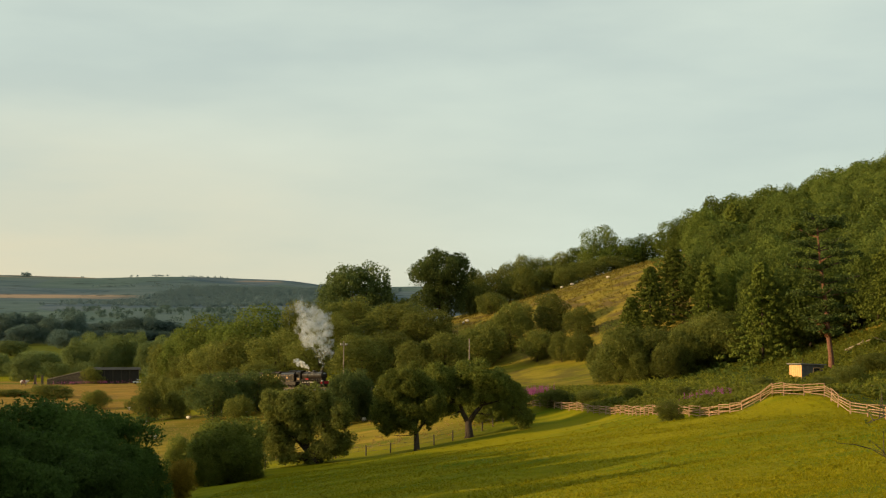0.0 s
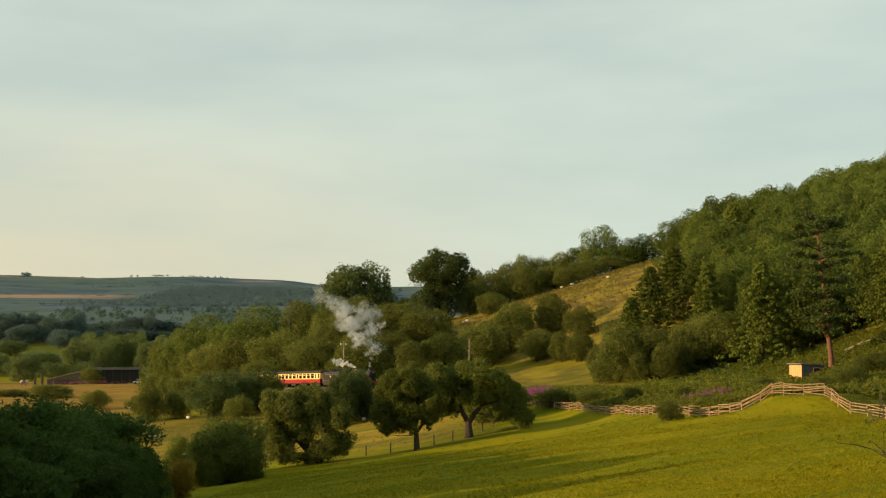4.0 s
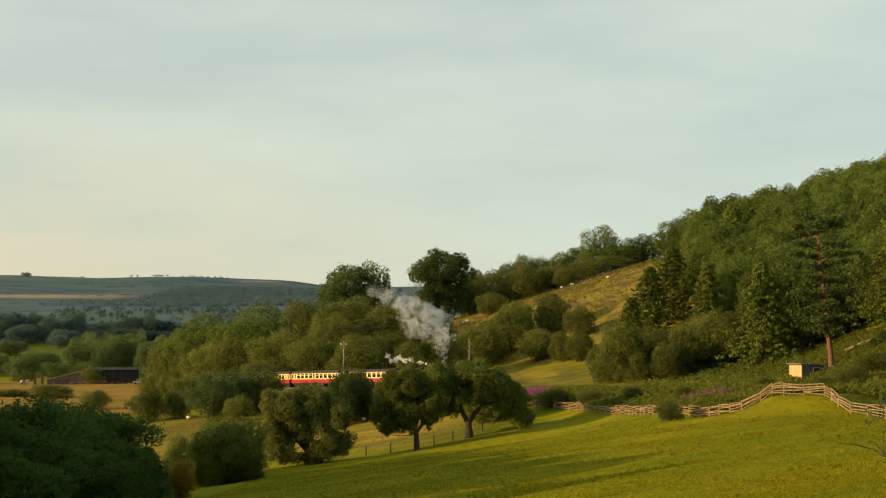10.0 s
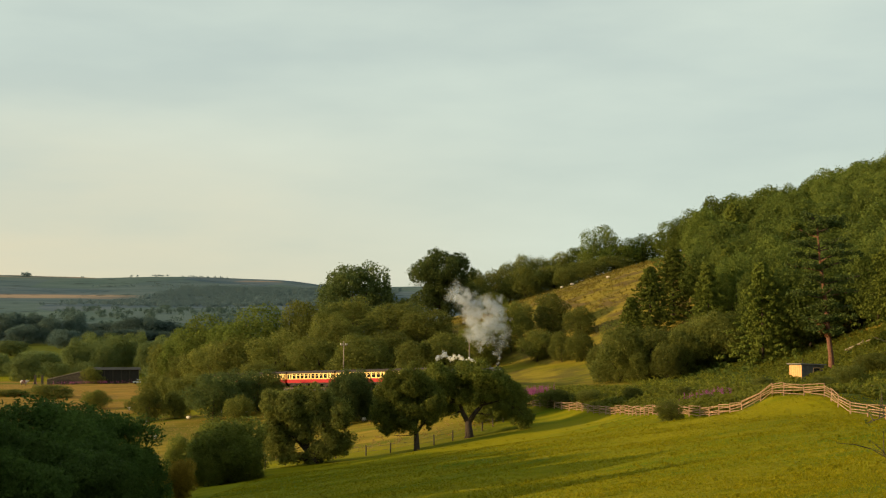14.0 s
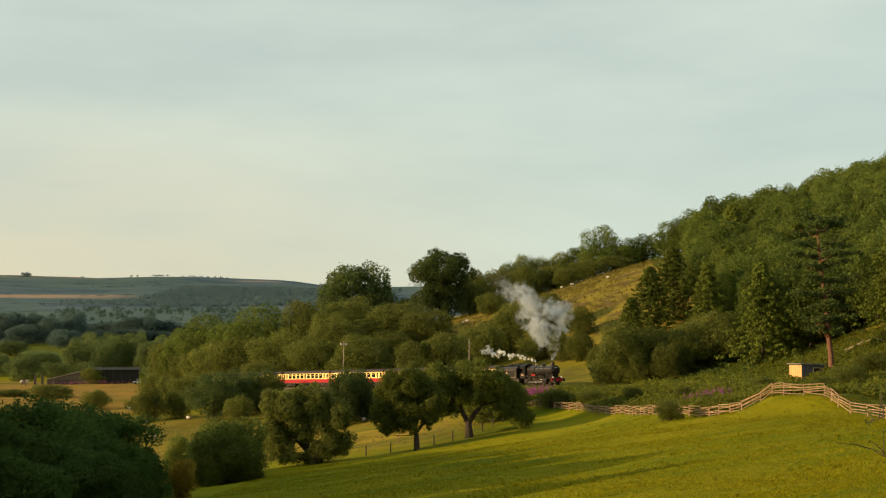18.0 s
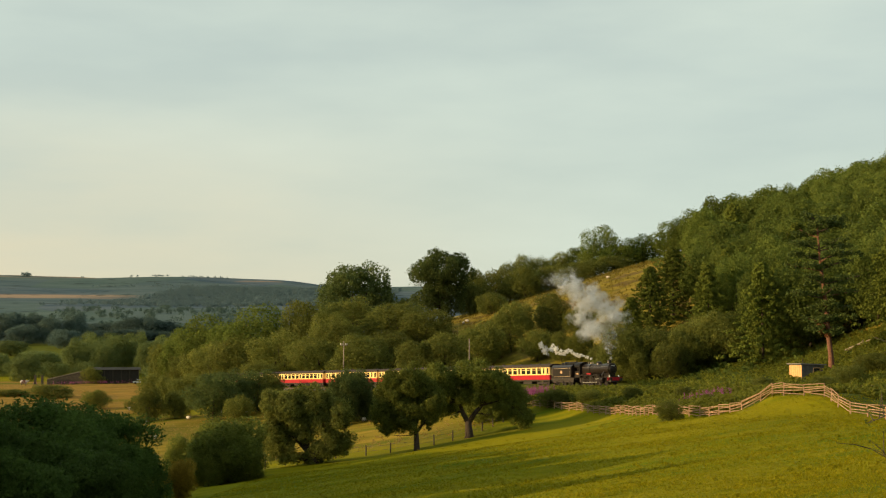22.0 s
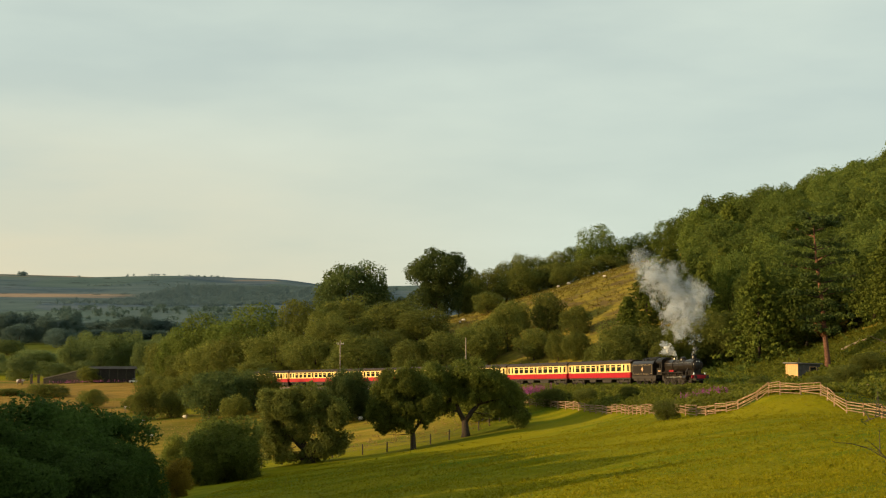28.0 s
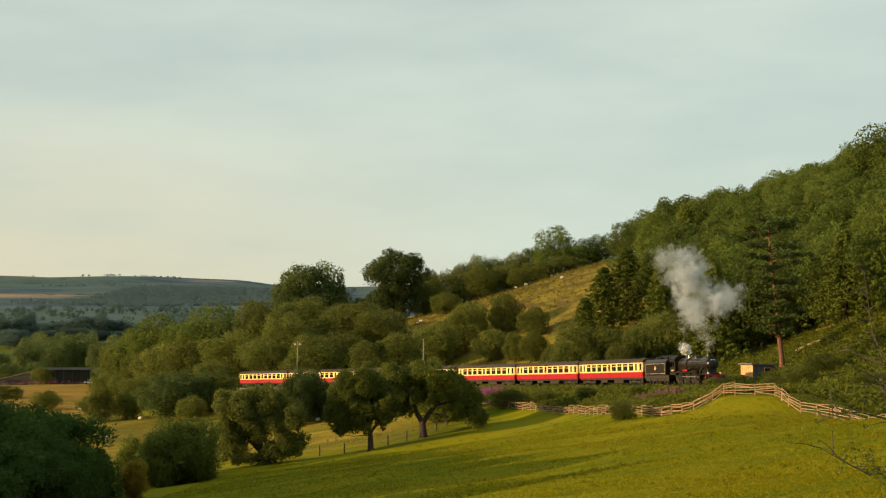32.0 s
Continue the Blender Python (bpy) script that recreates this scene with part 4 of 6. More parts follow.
def engine_thing():
    """A 4-6-0 engine, front buffers at the origin, x forwards."""
    e = new("steam_locomotive")

    def add(name, bm, material, label="", parent=e):
        return part(name, bm, material, parent, label)

    bm = lathe(bmesh.new(), "x", [(-9.0, 0.86), (-6.6, 0.84), (-3.0, 0.76)], 28, (0, 0, 2.62))
    add("boiler", bm, BLACK, "black tapered boiler")
    for x in (-3.9, -5.1, -6.4, -7.6):
        add("boiler_band", lathe(bmesh.new(), "x", [(x - 0.03, 0.875 - 0.012 * (x + 9)), (x + 0.03, 0.875 - 0.012 * (x + 9))], 28, (0, 0, 2.62)), GRIME)
    bm = lathe(bmesh.new(), "x", [(-3.0, 0.84), (-1.15, 0.84), (-1.1, 0.80)], 28, (0, 0, 2.62))
    box(bm, -2.9, -1.2, -0.55, 0.55, 1.4, 1.95)
    smokebox = add("smokebox", bm, BLACK)
    add("smokebox_door", lathe(bmesh.new(), "x", [(-1.1, 0.68), (-1.0, 0.62), (-0.9, 0.4), (-0.86, 0.1)], 24, (0, 0, 2.62)), BLACK, "", smokebox)
    bm = box(bmesh.new(), -0.98, -0.94, -0.28, 0.28, 3.02, 3.14)
    add("number_plate", bm, WHITE, "", smokebox)
    add("chimney", lathe(bmesh.new(), "z", [(3.38, 0.44), (3.5, 0.33), (3.82, 0.31), (3.86, 0.38), (3.94, 0.38), (3.95, 0.28)], 20, (-2.05, 0, 0)), BLACK)
    add("dome", lathe(bmesh.new(), "z", [(3.3, 0.5), (3.55, 0.46), (3.72, 0.36), (3.80, 0.12)], 20, (-5.2, 0, 0)), BLACK)
    for y in (-0.18, 0.18):
        add("safety_valve", lathe(bmesh.new(), "z", [(3.4, 0.13), (3.72, 0.1), (3.78, 0.07)], 10, (-7.4, y, 0)), BRASS)
    add("whistle", tube(bmesh.new(), [(-8.7, 0.1, 3.4), (-8.7, 0.1, 3.85)], [0.05, 0.05], 8), BRASS)
    bm = bmesh.new()
    prof = [(0.92 * math.cos(math.pi * k / 10), 2.65 + 0.86 * math.sin(math.pi * k / 10) ** 0.7) for k in range(11)] + [(-0.75, 1.5), (0.75, 1.5)]
    a, b = [bm.verts.new((-9.1, y, z)) for y, z in prof], [bm.verts.new((-6.7, y, z * 0.985 + 0.03)) for y, z in prof]
    for k in range(len(prof)):
        bm.faces.new((a[k], a[(k + 1) % len(prof)], b[(k + 1) % len(prof)], b[k]))
    bm.faces.new(a)
    bm.faces.new(b[::-1])
    bmesh.ops.recalc_face_normals(bm, faces=bm.faces[:])
    add("firebox", bm, BLACK)
    # running plate with a drop at the front
    bm = box(bmesh.new(), -10.6, -2.9, -1.3, 1.3, 1.68, 1.74)
    box(bm, -2.95, -2.87, -1.3, 1.3, 1.3, 1.74)
    box(bm, -2.9, -0.5, -1.3, 1.3, 1.28, 1.34)
    box(bm, -10.6, -2.9, -1.33, -1.30, 1.6, 1.74)
    box(bm, -10.6, -2.9, 1.30, 1.33, 1.6, 1.74)
    add("running_plate", bm, BLACK)
    for side in (-1, 1):
        for x in (-4.45, -6.55, -8.65):
            bm = bmesh.new()
            arc = [(x + 1.0 * math.cos(a), 0.91 + 1.0 * math.sin(a)) for a in (math.radians(55 + 7 * k) for k in range(11))]
            p, q = [bm.verts.new((u, side * 0.8, v)) for u, v in arc], [bm.verts.new((u, side * 1.12, v)) for u, v in arc]
            for k in range(10):
                bm.faces.new((p[k], p[k + 1], q[k + 1], q[k]))
            bm.faces.new([q[0], *q[1:]])
            add("splasher", bm, BLACK)
        add("nameplate", box(bmesh.new(), -7.2, -5.9, side * 1.14 - 0.015, side * 1.14 + 0.015, 1.82, 2.0), RED, "small red nameplate")
        bm = lathe(bmesh.new(), "x", [(-3.1, 0.30), (-3.05, 0.36), (-2.05, 0.36), (-2.0, 0.30)], 18, (0, side * 1.02, 0.95))
        add("cylinder", bm, BLACK)
        add("steam_pipe", tube(bmesh.new(), [(-2.3, side * 0.75, 2.2), (-2.45, side * 1.0, 1.7), (-2.5, side * 1.0, 1.2)], [0.13, 0.13, 0.13], 10), BLACK)
        add("handrail", tube(bmesh.new(), [(-9.0, side * 0.9, 2.95), (-1.3, side * 0.86, 2.95)], [0.02, 0.02], 6), STEEL)
        add("slide_bar", box(bmesh.new(), -4.6, -3.1, side * 1.02 - 0.05, side * 1.02 + 0.05, 1.08, 1.16), STEEL)
        add("injector_pipe", tube(bmesh.new(), [(-9.3, side * 1.2, 1.3), (-8.2, side * 1.2, 0.7), (-7.8, side * 1.15, 1.5), (-5.5, side * 0.84, 2.2)], [0.05] * 4, 6), GRIME)
        # cab side with its cut-out
        bm = box(bmesh.new(), -10.7, -9.1, side * 1.28 - 0.03, side * 1.28 + 0.03, 1.5, 2.35)
        box(bm, -9.45, -9.1, side * 1.28 - 0.03, side * 1.28 + 0.03, 2.35, 3.15)
        box(bm, -9.9, -9.75, side * 1.28 - 0.03, side * 1.28 + 0.03, 2.35, 3.15)
        box(bm, -10.7, -9.1, side * 1.28 - 0.03, side * 1.28 + 0.03, 3.0, 3.2)
        add("cab_side", bm, BLACK)
        add("cab_number", box(bmesh.new(), -10.3, -9.5, side * 1.315 - 0.006, side * 1.315 + 0.006, 1.85, 2.02), CREST_PAINT)
        buffer = lathe(bmesh.new(), "x", [(-0.5, 0.13), (-0.1, 0.11), (-0.06, 0.24), (0.0, 0.22)], 16, (0, side * 0.87, 1.05))
        add("buffer", buffer, GRIME)
        lamp = box(bmesh.new(), -0.78, -0.6, side * 0.8 - 0.09, side * 0.8 + 0.09, 1.36, 1.62, 0.03)
        add("head_lamp", lamp, WHITE, "white oil lamp over the buffer")
    add("cab_front", box(bmesh.new(), -9.16, -9.1, -1.28, 1.28, 1.74, 3.3), BLACK)
    add("cab_floor", box(bmesh.new(), -10.9, -9.1, -1.25, 1.25, 1.4, 1.5), GRIME)
    bm = bmesh.new()
    prof = [(1.36 * math.cos(math.pi * k / 12), 3.18 + 0.66 * math.sin(math.pi * k / 12) ** 0.8) for k in range(13)]
    a, b = [bm.verts.new((-10.95, y, z)) for y, z in prof], [bm.verts.new((-9.0, y, z)) for y, z in prof]
    for k in range(12):
        bm.faces.new((a[k], a[k + 1], b[k + 1], b[k]))
    bm.faces.new(b)
    bmesh.ops.solidify(bm, geom=bm.faces[:], thickness=0.04)
    bmesh.ops.recalc_face_normals(bm, faces=bm.faces[:])
    add("cab_roof", bm, BLACK)
    add("buffer_beam", box(bmesh.new(), -0.55, -0.42, -1.25, 1.25, 0.85, 1.32, 0.02), RED, "red buffer beam")
    add("frames", box(bmesh.new(), -10.4, -0.5, -0.6, 0.6, 0.6, 1.5), GRIME)
    add("ashpan", box(bmesh.new(), -9.0, -7.2, -0.6, 0.6, 0.4, 1.4), GRIME)
    for x in (-1.75, -3.65):
        axle(SMALL, e, x, 0.5, "bogie_wheelset")
    for side in (-1, 1):
        bm = box(bmesh.new(), -2.2, 2.2, -0.03, 0.03, -0.05, 0.05)
        for x in (-2.1, 0, 2.1):
            lathe(bm, "y", [(-0.05, 0.11), (0.05, 0.11)], 12, (x, 0, 0))
        RODS.append((add("coupling_rod", bm, STEEL), side))
    for x in (-4.45, -6.55, -8.65):
        axle(DRIVER, e, x, 0.91, "driving_wheelset")
    return tagged(e, "black steam locomotive with tapered boiler and red buffer beam", "locomotive")


def tender_thing():
    t = new("tender")
    bm = bmesh.new()
    prof = [(1.3, 1.35), (1.3, 2.95), (1.22, 3.15), (1.0, 3.35), (0.95, 3.45), (-0.95, 3.45), (-1.0, 3.35), (-1.22, 3.15), (-1.3, 2.95), (-1.3, 1.35)]
    a, b = [bm.verts.new((-18.3, y, z)) for y, z in prof], [bm.verts.new((-11.9, y, z)) for y, z in prof]
    for k in range(len(prof)):
        bm.faces.new((a[k], a[(k + 1) % len(prof)], b[(k + 1) % len(prof)], b[k]))
    bm.faces.new(a)
    bm.faces.new(b[::-1])
    bmesh.ops.recalc_face_normals(bm, faces=bm.faces[:])
    part("tank", bm, BLACK, t)
    rng = random.Random(3)
    bm = bmesh.new()
    for _ in range(60):
        x, y = rng.uniform(-15.8, -12.3), rng.uniform(-0.75, 0.75)
        r = rng.uniform(0.12, 0.28)
        bmesh.ops.create_icosphere(bm, subdivisions=1, radius=r, matrix=Matrix.Translation((x, y, 3.5 + 0.25 * (1 - abs(y)))))
    part("coal_load", bm, COAL, t)
    part("tender_frame", box(bmesh.new(), -18.5, -11.3, -1.2, 1.2, 0.95, 1.35), GRIME, t)
    for side in (-1, 1):
        part("axlebox_frame", box(bmesh.new(), -18.3, -11.6, side * 1.02 - 0.04, side * 1.02 + 0.04, 0.62, 1.0), GRIME, t)
        for x in (-12.8, -14.9, -17.0):
            part("axlebox", box(bmesh.new(), x - 0.16, x + 0.16, side * 1.1 - 0.08, side * 1.1 + 0.08, 0.5, 0.85, 0.02), GRIME, t)
        bm = bmesh.new()
        bmesh.ops.create_circle(bm, cap_ends=True, segments=4, radius=0.34, matrix=Matrix.Translation((-15.1, side * 1.308, 2.25)) @ Matrix.Rotation(math.pi / 2, 4, "X"))
        bmesh.ops.solidify(bm, geom=bm.faces[:], thickness=0.008)
        part("crest", bm, CREST_PAINT, t, "gold and red crest")
        bm = bmesh.new()
        for x0, x1, z0, z1 in ((-18.0, -12.3, 2.84, 2.87), (-18.0, -12.3, 1.55, 1.58), (-18.0, -17.97, 1.58, 2.84), (-12.33, -12.3, 1.58, 2.84)):
            box(bm, x0, x1, side * 1.303 - 0.004, side * 1.303 + 0.004, z0, z1)
        part("lining", bm, LINING, t)
        part("step", box(bmesh.new(), -12.2, -11.8, side * 1.22 - 0.12, side * 1.22 + 0.12, 0.5, 0.54), GRIME, t)
    for x in (-12.8, -14.9, -17.0):
        axle(TENDER_WHEEL, t, x, 0.64)
    return tagged(t, "black lined tender full of coal behind the engine", "tender")


RODS = []
ENGINE, TENDER = engine_thing(), tender_thing()
COACHES = [coach_thing() for _ in range(7)]

# seconds, and metres of track between the engine's front buffers and the mark by the hut
RUN = ((0, 140.0), (3, 126.2), (6, 112.7), (9, 99.1), (14, 76.3), (18, 58.0), (20, 49.0), (22, 40.0), (24, 31.0), (25, 26.6), (27.5, 15.5), (29, 8.8), (30, 4.5), (31, 0.3), (32, -3.8))


def run_at(t):
    for (t0, s0), (t1, s1) in zip(RUN, RUN[1:]):
        if t <= t1:
            return s0 + (s1 - s0) * (t - t0) / (t1 - t0)
    return RUN[-1][1]


def on_rails(s, half):
    """Pose of a vehicle whose middle is s metres back, carried at two points half its wheelbase apart."""
    a, b = on_track(s - half), on_track(s + half)
    mid, way = (a + b) / 2, a - b
    return Matrix.LocRotScale(mid, way.to_track_quat("X", "Z"), None)


# ---- smoke and steam, in drifting puffs of fine flecks ----
def smoke_mat(name, low, high, glow=0.45, clearness=0.66):
    m = leaf_mat(name, low, high, island=0.1, each=0.05, glow=glow)
    n, l = m.node_tree.nodes, m.node_tree.links
    thin, clear = n.new("ShaderNodeMixShader"), n.new("ShaderNodeBsdfTransparent")
    thin.inputs["Fac"].default_value = clearness
    l.new(n["Material Output"].inputs["Surface"].links[0].from_socket, thin.inputs[1])
    l.new(clear.outputs["BSDF"], thin.inputs[2])
    l.new(thin.outputs["Shader"], n["Material Output"].inputs["Surface"])
    return m


SMOKE = smoke_mat("grey_smoke", (0.57, 0.62, 0.69), (0.74, 0.78, 0.83), glow=0.5, clearness=0.5)
HAZE_SMOKE = smoke_mat("thin_smoke", (0.5, 0.56, 0.64), (0.66, 0.72, 0.79), glow=0.5, clearness=0.8)
STEAM, SOOT = smoke_mat("white_steam", (0.85, 0.84, 0.82), (0.93, 0.92, 0.9), clearness=0.25), smoke_mat("young_smoke", (0.36, 0.39, 0.44), (0.48, 0.51, 0.56), clearness=0.8)


def puff_mesh(seed, radius, flecks, size, material, blobs=9):
    """A rolling puff: fine flecks over the outside of a cluster of billows."""
    rng = np.random.default_rng(seed)
    d = rng.normal(size=(blobs, 3))
    d /= np.linalg.norm(d, axis=1)[:, None]
    mid = d * radius * (0.2 + 0.6 * rng.random(blobs))[:, None]
    billows = np.column_stack([mid, radius * (0.28 + 0.24 * rng.random(blobs))])
    v, f = sprays(rng, billows, flecks, size, 9, 1.0, 0.4)
    return raw("puff", v, f, material)


SMOKE_PLUME = tagged(new("smoke_plume"), "grey-white smoke drifting up and back from the chimney", "smoke")
STEAM_PLUME = tagged(new("steam_plume"), "white steam trailing from the safety valves", "steam")
PUFFS, WISPS = [], []
for k in range(26):
    f = (k + 0.5) / 26
    r = 0.35 + 3.2 * f if f < 0.25 else 1.4 + 1.35 * math.sin(math.pi * min(1.0, (f - 0.2) / 0.75)) + 0.3 * math.sin(2.4 * k) if f < 0.82 else 1.7 + 0.6 * f
    kind = SOOT if f < 0.32 else SMOKE if f < 0.82 else HAZE_SMOKE
    count = int((900 if kind is SMOKE else 700) * r * r) + 200
    PUFFS.append((part("puff", puff_mesh(100 + k, r, count, 0.042 if kind is SMOKE else 0.05, kind, 12), None, SMOKE_PLUME), f, r))
for k in range(16):
    f = (k + 0.3) / 16
    r = 0.24 + 0.6 * f + 0.1 * math.sin(2.1 * k)
    WISPS.append((part("puff", puff_mesh(200 + k, r, int((2.4 - 1.7 * f) * r * r * 1800) + 250, 0.035, STEAM if f < 0.75 else SMOKE), None, STEAM_PLUME), f, r))
for ob, f, r in PUFFS + WISPS:
    tagged(ob, kind="stuff")


# ---- the railway line ----
BALLAST = mat("ballast", (0.10, 0.085, 0.075), (0.24, 0.2, 0.17), scale=9, rough=0.95, bump_h=0.05, bump_scale=12)
SLEEPER = mat("sleeper_wood", (0.06, 0.045, 0.035), (0.13, 0.1, 0.075), scale=8, rough=0.9, each=0.2)
RAIL = mat("rail_steel", (0.09, 0.055, 0.04), (0.2, 0.14, 0.1), scale=6, rough=0.5, metal=0.6)


def strip(lo, hi, step, section, drop):
    """A strip along the line with the given cross section of (across, height)."""
    verts, faces = [], []
    n = len(section)
    stops = np.arange(lo, hi + 0.1, step)
    for s in stops:
        a = radians(heading(s))
        c, d = Vector((-math.cos(a), -math.sin(a), 0)), on_track(s)
        verts += [d + c * u + Vector((0, 0, w - drop)) for u, w in section]
    for i in range(len(stops) - 1):
        faces += [[i * n + k, i * n + k + 1, (i + 1) * n + k + 1, (i + 1) * n + k] for k in range(n - 1)]
    return verts, faces


def build_line():
    v, f = strip(-120, 420, 4, [(-2.9, -0.62), (-1.7, -0.2), (1.7, -0.2), (2.9, -0.62)], 0)
    bed = part("track_bed", raw("track_bed", [tuple(p) for p in v], f, BALLAST), None)
    tagged(bed, "grey stone ballast bed of a single railway line", "railway track", kind="structure")
    for side in (-0.75, 0.75):
        v, f = strip(-120, 420, 3, [(side - 0.07, -0.14), (side - 0.035, 0), (side + 0.035, 0), (side + 0.07, -0.14)], 0.0)
        part("rail", raw("rail", [tuple(p) for p in v], f, RAIL), None, bed)
    me = bpy.data.meshes.new("sleeper")
    bm = box(bmesh.new(), -0.125, 0.125, -1.3, 1.3, -0.25, -0.14, 0.01)
    bm.to_mesh(me)
    bm.free()
    me.materials.append(SLEEPER)
    for k in range(220):
        s = -20 + 0.72 * k
        ob = part("sleeper", me, None, bed)
        ob.matrix_local = Matrix.Translation(on_track(s)) @ pose(0, 0, 0, 0, 0, heading(s) + 90)


build_line()

# ---- post and rail fence over the knoll ----
FENCE_WOOD = mat("fence_wood", (0.19, 0.115, 0.065), (0.38, 0.245, 0.145), scale=5, rough=0.85, each=0.25, bump_h=0.01)


def unit_bar(name, wide, material, sides=6):
    """A worn bar of length 1 along x."""
    rng = random.Random(name)
    bm = bmesh.new()
    tube(bm, [(0, 0, 0), (0.33, 0, 0.004), (0.66, 0, -0.004), (1, 0, 0)], [wide * 0.9, wide, wide * 0.95, wide * 0.85], sides)
    me = bpy.data.meshes.new(name)
    bm.to_mesh(me)
    bm.free()
    me.materials.append(material)
    return me


def fence(name, label, line, gap, high, rails, post_mesh, rail_mesh, seed, bed=""):
    rng = random.Random(seed)
    f = tagged(new(name), label, "fence")
    spots = []
    for (ax, ay), (bx, by) in zip(line, line[1:]):
        n = max(1, round(math.hypot(bx - ax, by - ay) / gap))
        spots += [(ax + (bx - ax) * k / n, ay + (by - ay) * k / n) for k in range(n)]
    spots.append(line[-1])
    f.location = (spots[0][0], spots[0][1], ground(*spots[0]))
    tops = []
    for x, y in spots:
        g = ground(x, y)
        h = high * rng.uniform(0.94, 1.08)
        p = part("post", post_mesh, None, f)
        lean = Matrix.Rotation(radians(-90 + rng.uniform(-3, 3)), 4, "Y")
        p.matrix_local = Matrix.Translation(Vector((x, y, g - 0.2)) - f.location) @ lean @ Matrix.Diagonal((h + 0.2, 1, 1, 1))
        tops.append((Vector((x, y, g)), h))
    for (p, hp), (q, hq) in zip(tops, tops[1:]):
        for r in rails:
            a = p + Vector((0, 0, hp * r + rng.uniform(-0.11, 0.11))) - f.location
            b = q + Vector((0, 0, hq * r + rng.uniform(-0.11, 0.11))) - f.location
            way = b - a
            bar = part("rail", rail_mesh, None, f)
            bar.matrix_local = Matrix.LocRotScale(a - way * 0.02, way.to_track_quat("X", "Z"), (way.length * 1.04, 1, 1))
    return f


fence("post_and_rail_fence", "weathered pale timber post and rail fence", FENCE_LINE, 2.1, 1.05, (0.22, 0.42, 0.6, 0.78, 0.95),
      unit_bar("post", 0.062, FENCE_WOOD), unit_bar("rail", 0.04, FENCE_WOOD), 4)
OLD_POST, WIRE = mat("old_post_wood", (0.03, 0.024, 0.02), (0.085, 0.068, 0.052), scale=6, rough=0.9, each=0.2), mat("wire", (0.1, 0.1, 0.1), (0.16, 0.16, 0.16), rough=0.5, metal=0.8)
fence("wire_fence", "old dark wooden posts with sagging wire", ((-27, 157.5), (-21.6, 158), (-17, 160.6), (-9.5, 160.3), (-3.4, 158.5), (3.5, 163.5), (8, 172)), 3.2, 1.25, (0.45, 0.85),
      unit_bar("old_post", 0.09, OLD_POST), unit_bar("wire", 0.012, WIRE, 4), 6)

# ---- hut by the line ----
CREAM_BOARD = mat("cream_boards", (0.56, 0.29, 0.12), (0.68, 0.38, 0.17), scale=3, rough=0.7, each=0.12)
GREY_BOARD = mat("grey_boards", (0.06, 0.058, 0.056), (0.12, 0.11, 0.1), scale=3, rough=0.85, each=0.15)
FELT = mat("roof_felt", (0.13, 0.12, 0.115), (0.22, 0.2, 0.19), scale=3, rough=0.9)


def hut():
    h = tagged(new("lineside_hut"), "small wooden hut with cream boarded doors and flat felt roof", "hut")
    x, y = 48.4, 172.0
    h.location = (x, y, ground(x, y) - 0.22)
    h.scale = (0.94, 0.94, 0.94)
    h.rotation_euler = (0, 0, radians(12))
    part("wall", box(bmesh.new(), -1.7, 1.7, -1.85, 1.85, 0, 2.05, 0.02), GREY_BOARD, h)
    for k in range(6):
        part("board", box(bmesh.new(), -1.745, -1.70, -1.83 + 0.61 * k, -1.27 + 0.61 * k, 0.05, 2.0, 0.01), CREAM_BOARD, h)
    for k in range(9):
        part("board", box(bmesh.new(), -1.69 + 0.376 * k, -1.33 + 0.376 * k, -1.89, -1.85, 0.05, 2.0, 0.01), GREY_BOARD, h)
    w = part("window", box(bmesh.new(), 0.1, 1.0, -1.915, -1.89, 1.0, 1.6), GLASS, h)
    bm = bmesh.new()
    for a, b, c, d in ((0.02, 1.08, 1.6, 1.68), (0.02, 1.08, 0.92, 1.0), (0.02, 0.1, 1.0, 1.6), (1.0, 1.08, 1.0, 1.6)):
        box(bm, a, b, -1.93, -1.89, c, d)
    part("window_frame", bm, CREAM_BOARD, w)
    bm = box(bmesh.new(), -2.0, 2.0, -2.15, 2.15, 0, 0.14, 0.02)
    r = part("roof", bm, FELT, h, "flat felt roof with an overhang")
    r.matrix_local = pose(0, 0, 2.06, 0, 2, 0)
    part("stove_pipe", tube(bmesh.new(), [(-1.2, -1.2, 2.3), (-1.2, -1.2, 2.9)], [0.07, 0.07], 8), GRIME, h)


hut()


# ---- telegraph poles ----
POLE = mat("pole_wood", (0.16, 0.13, 0.11), (0.34, 0.28, 0.23), scale=5, rough=0.85)


def pole(x, y, top, arm):
    g = ground(x, y)
    p = tagged(new("telegraph_pole"), "weathered wooden telegraph pole beside the railway", "pole", "lineside poles")
    p.location = (x, y, g)
    part("shaft", tube(bmesh.new(), [(0, 0, -0.3), (0, 0, top - g)], [0.17, 0.11], 10), POLE, p)
    if arm:
        part("cross_arm", box(bmesh.new(), -0.8, 0.8, -0.12, -0.02, top - g - 0.9, top - g - 0.72), POLE, p)
        for x in (-0.7, -0.4, 0.4, 0.7):
            part("insulator", lathe(bmesh.new(), "z", [(top - g - 0.72, 0.04), (top - g - 0.55, 0.09), (top - g - 0.45, 0.05)], 8, (x, -0.07, 0)), WHITE, p)
    return p


pole(-22.0, 286, 6.0, True)
pole(5.2, 255, 6.05, False)


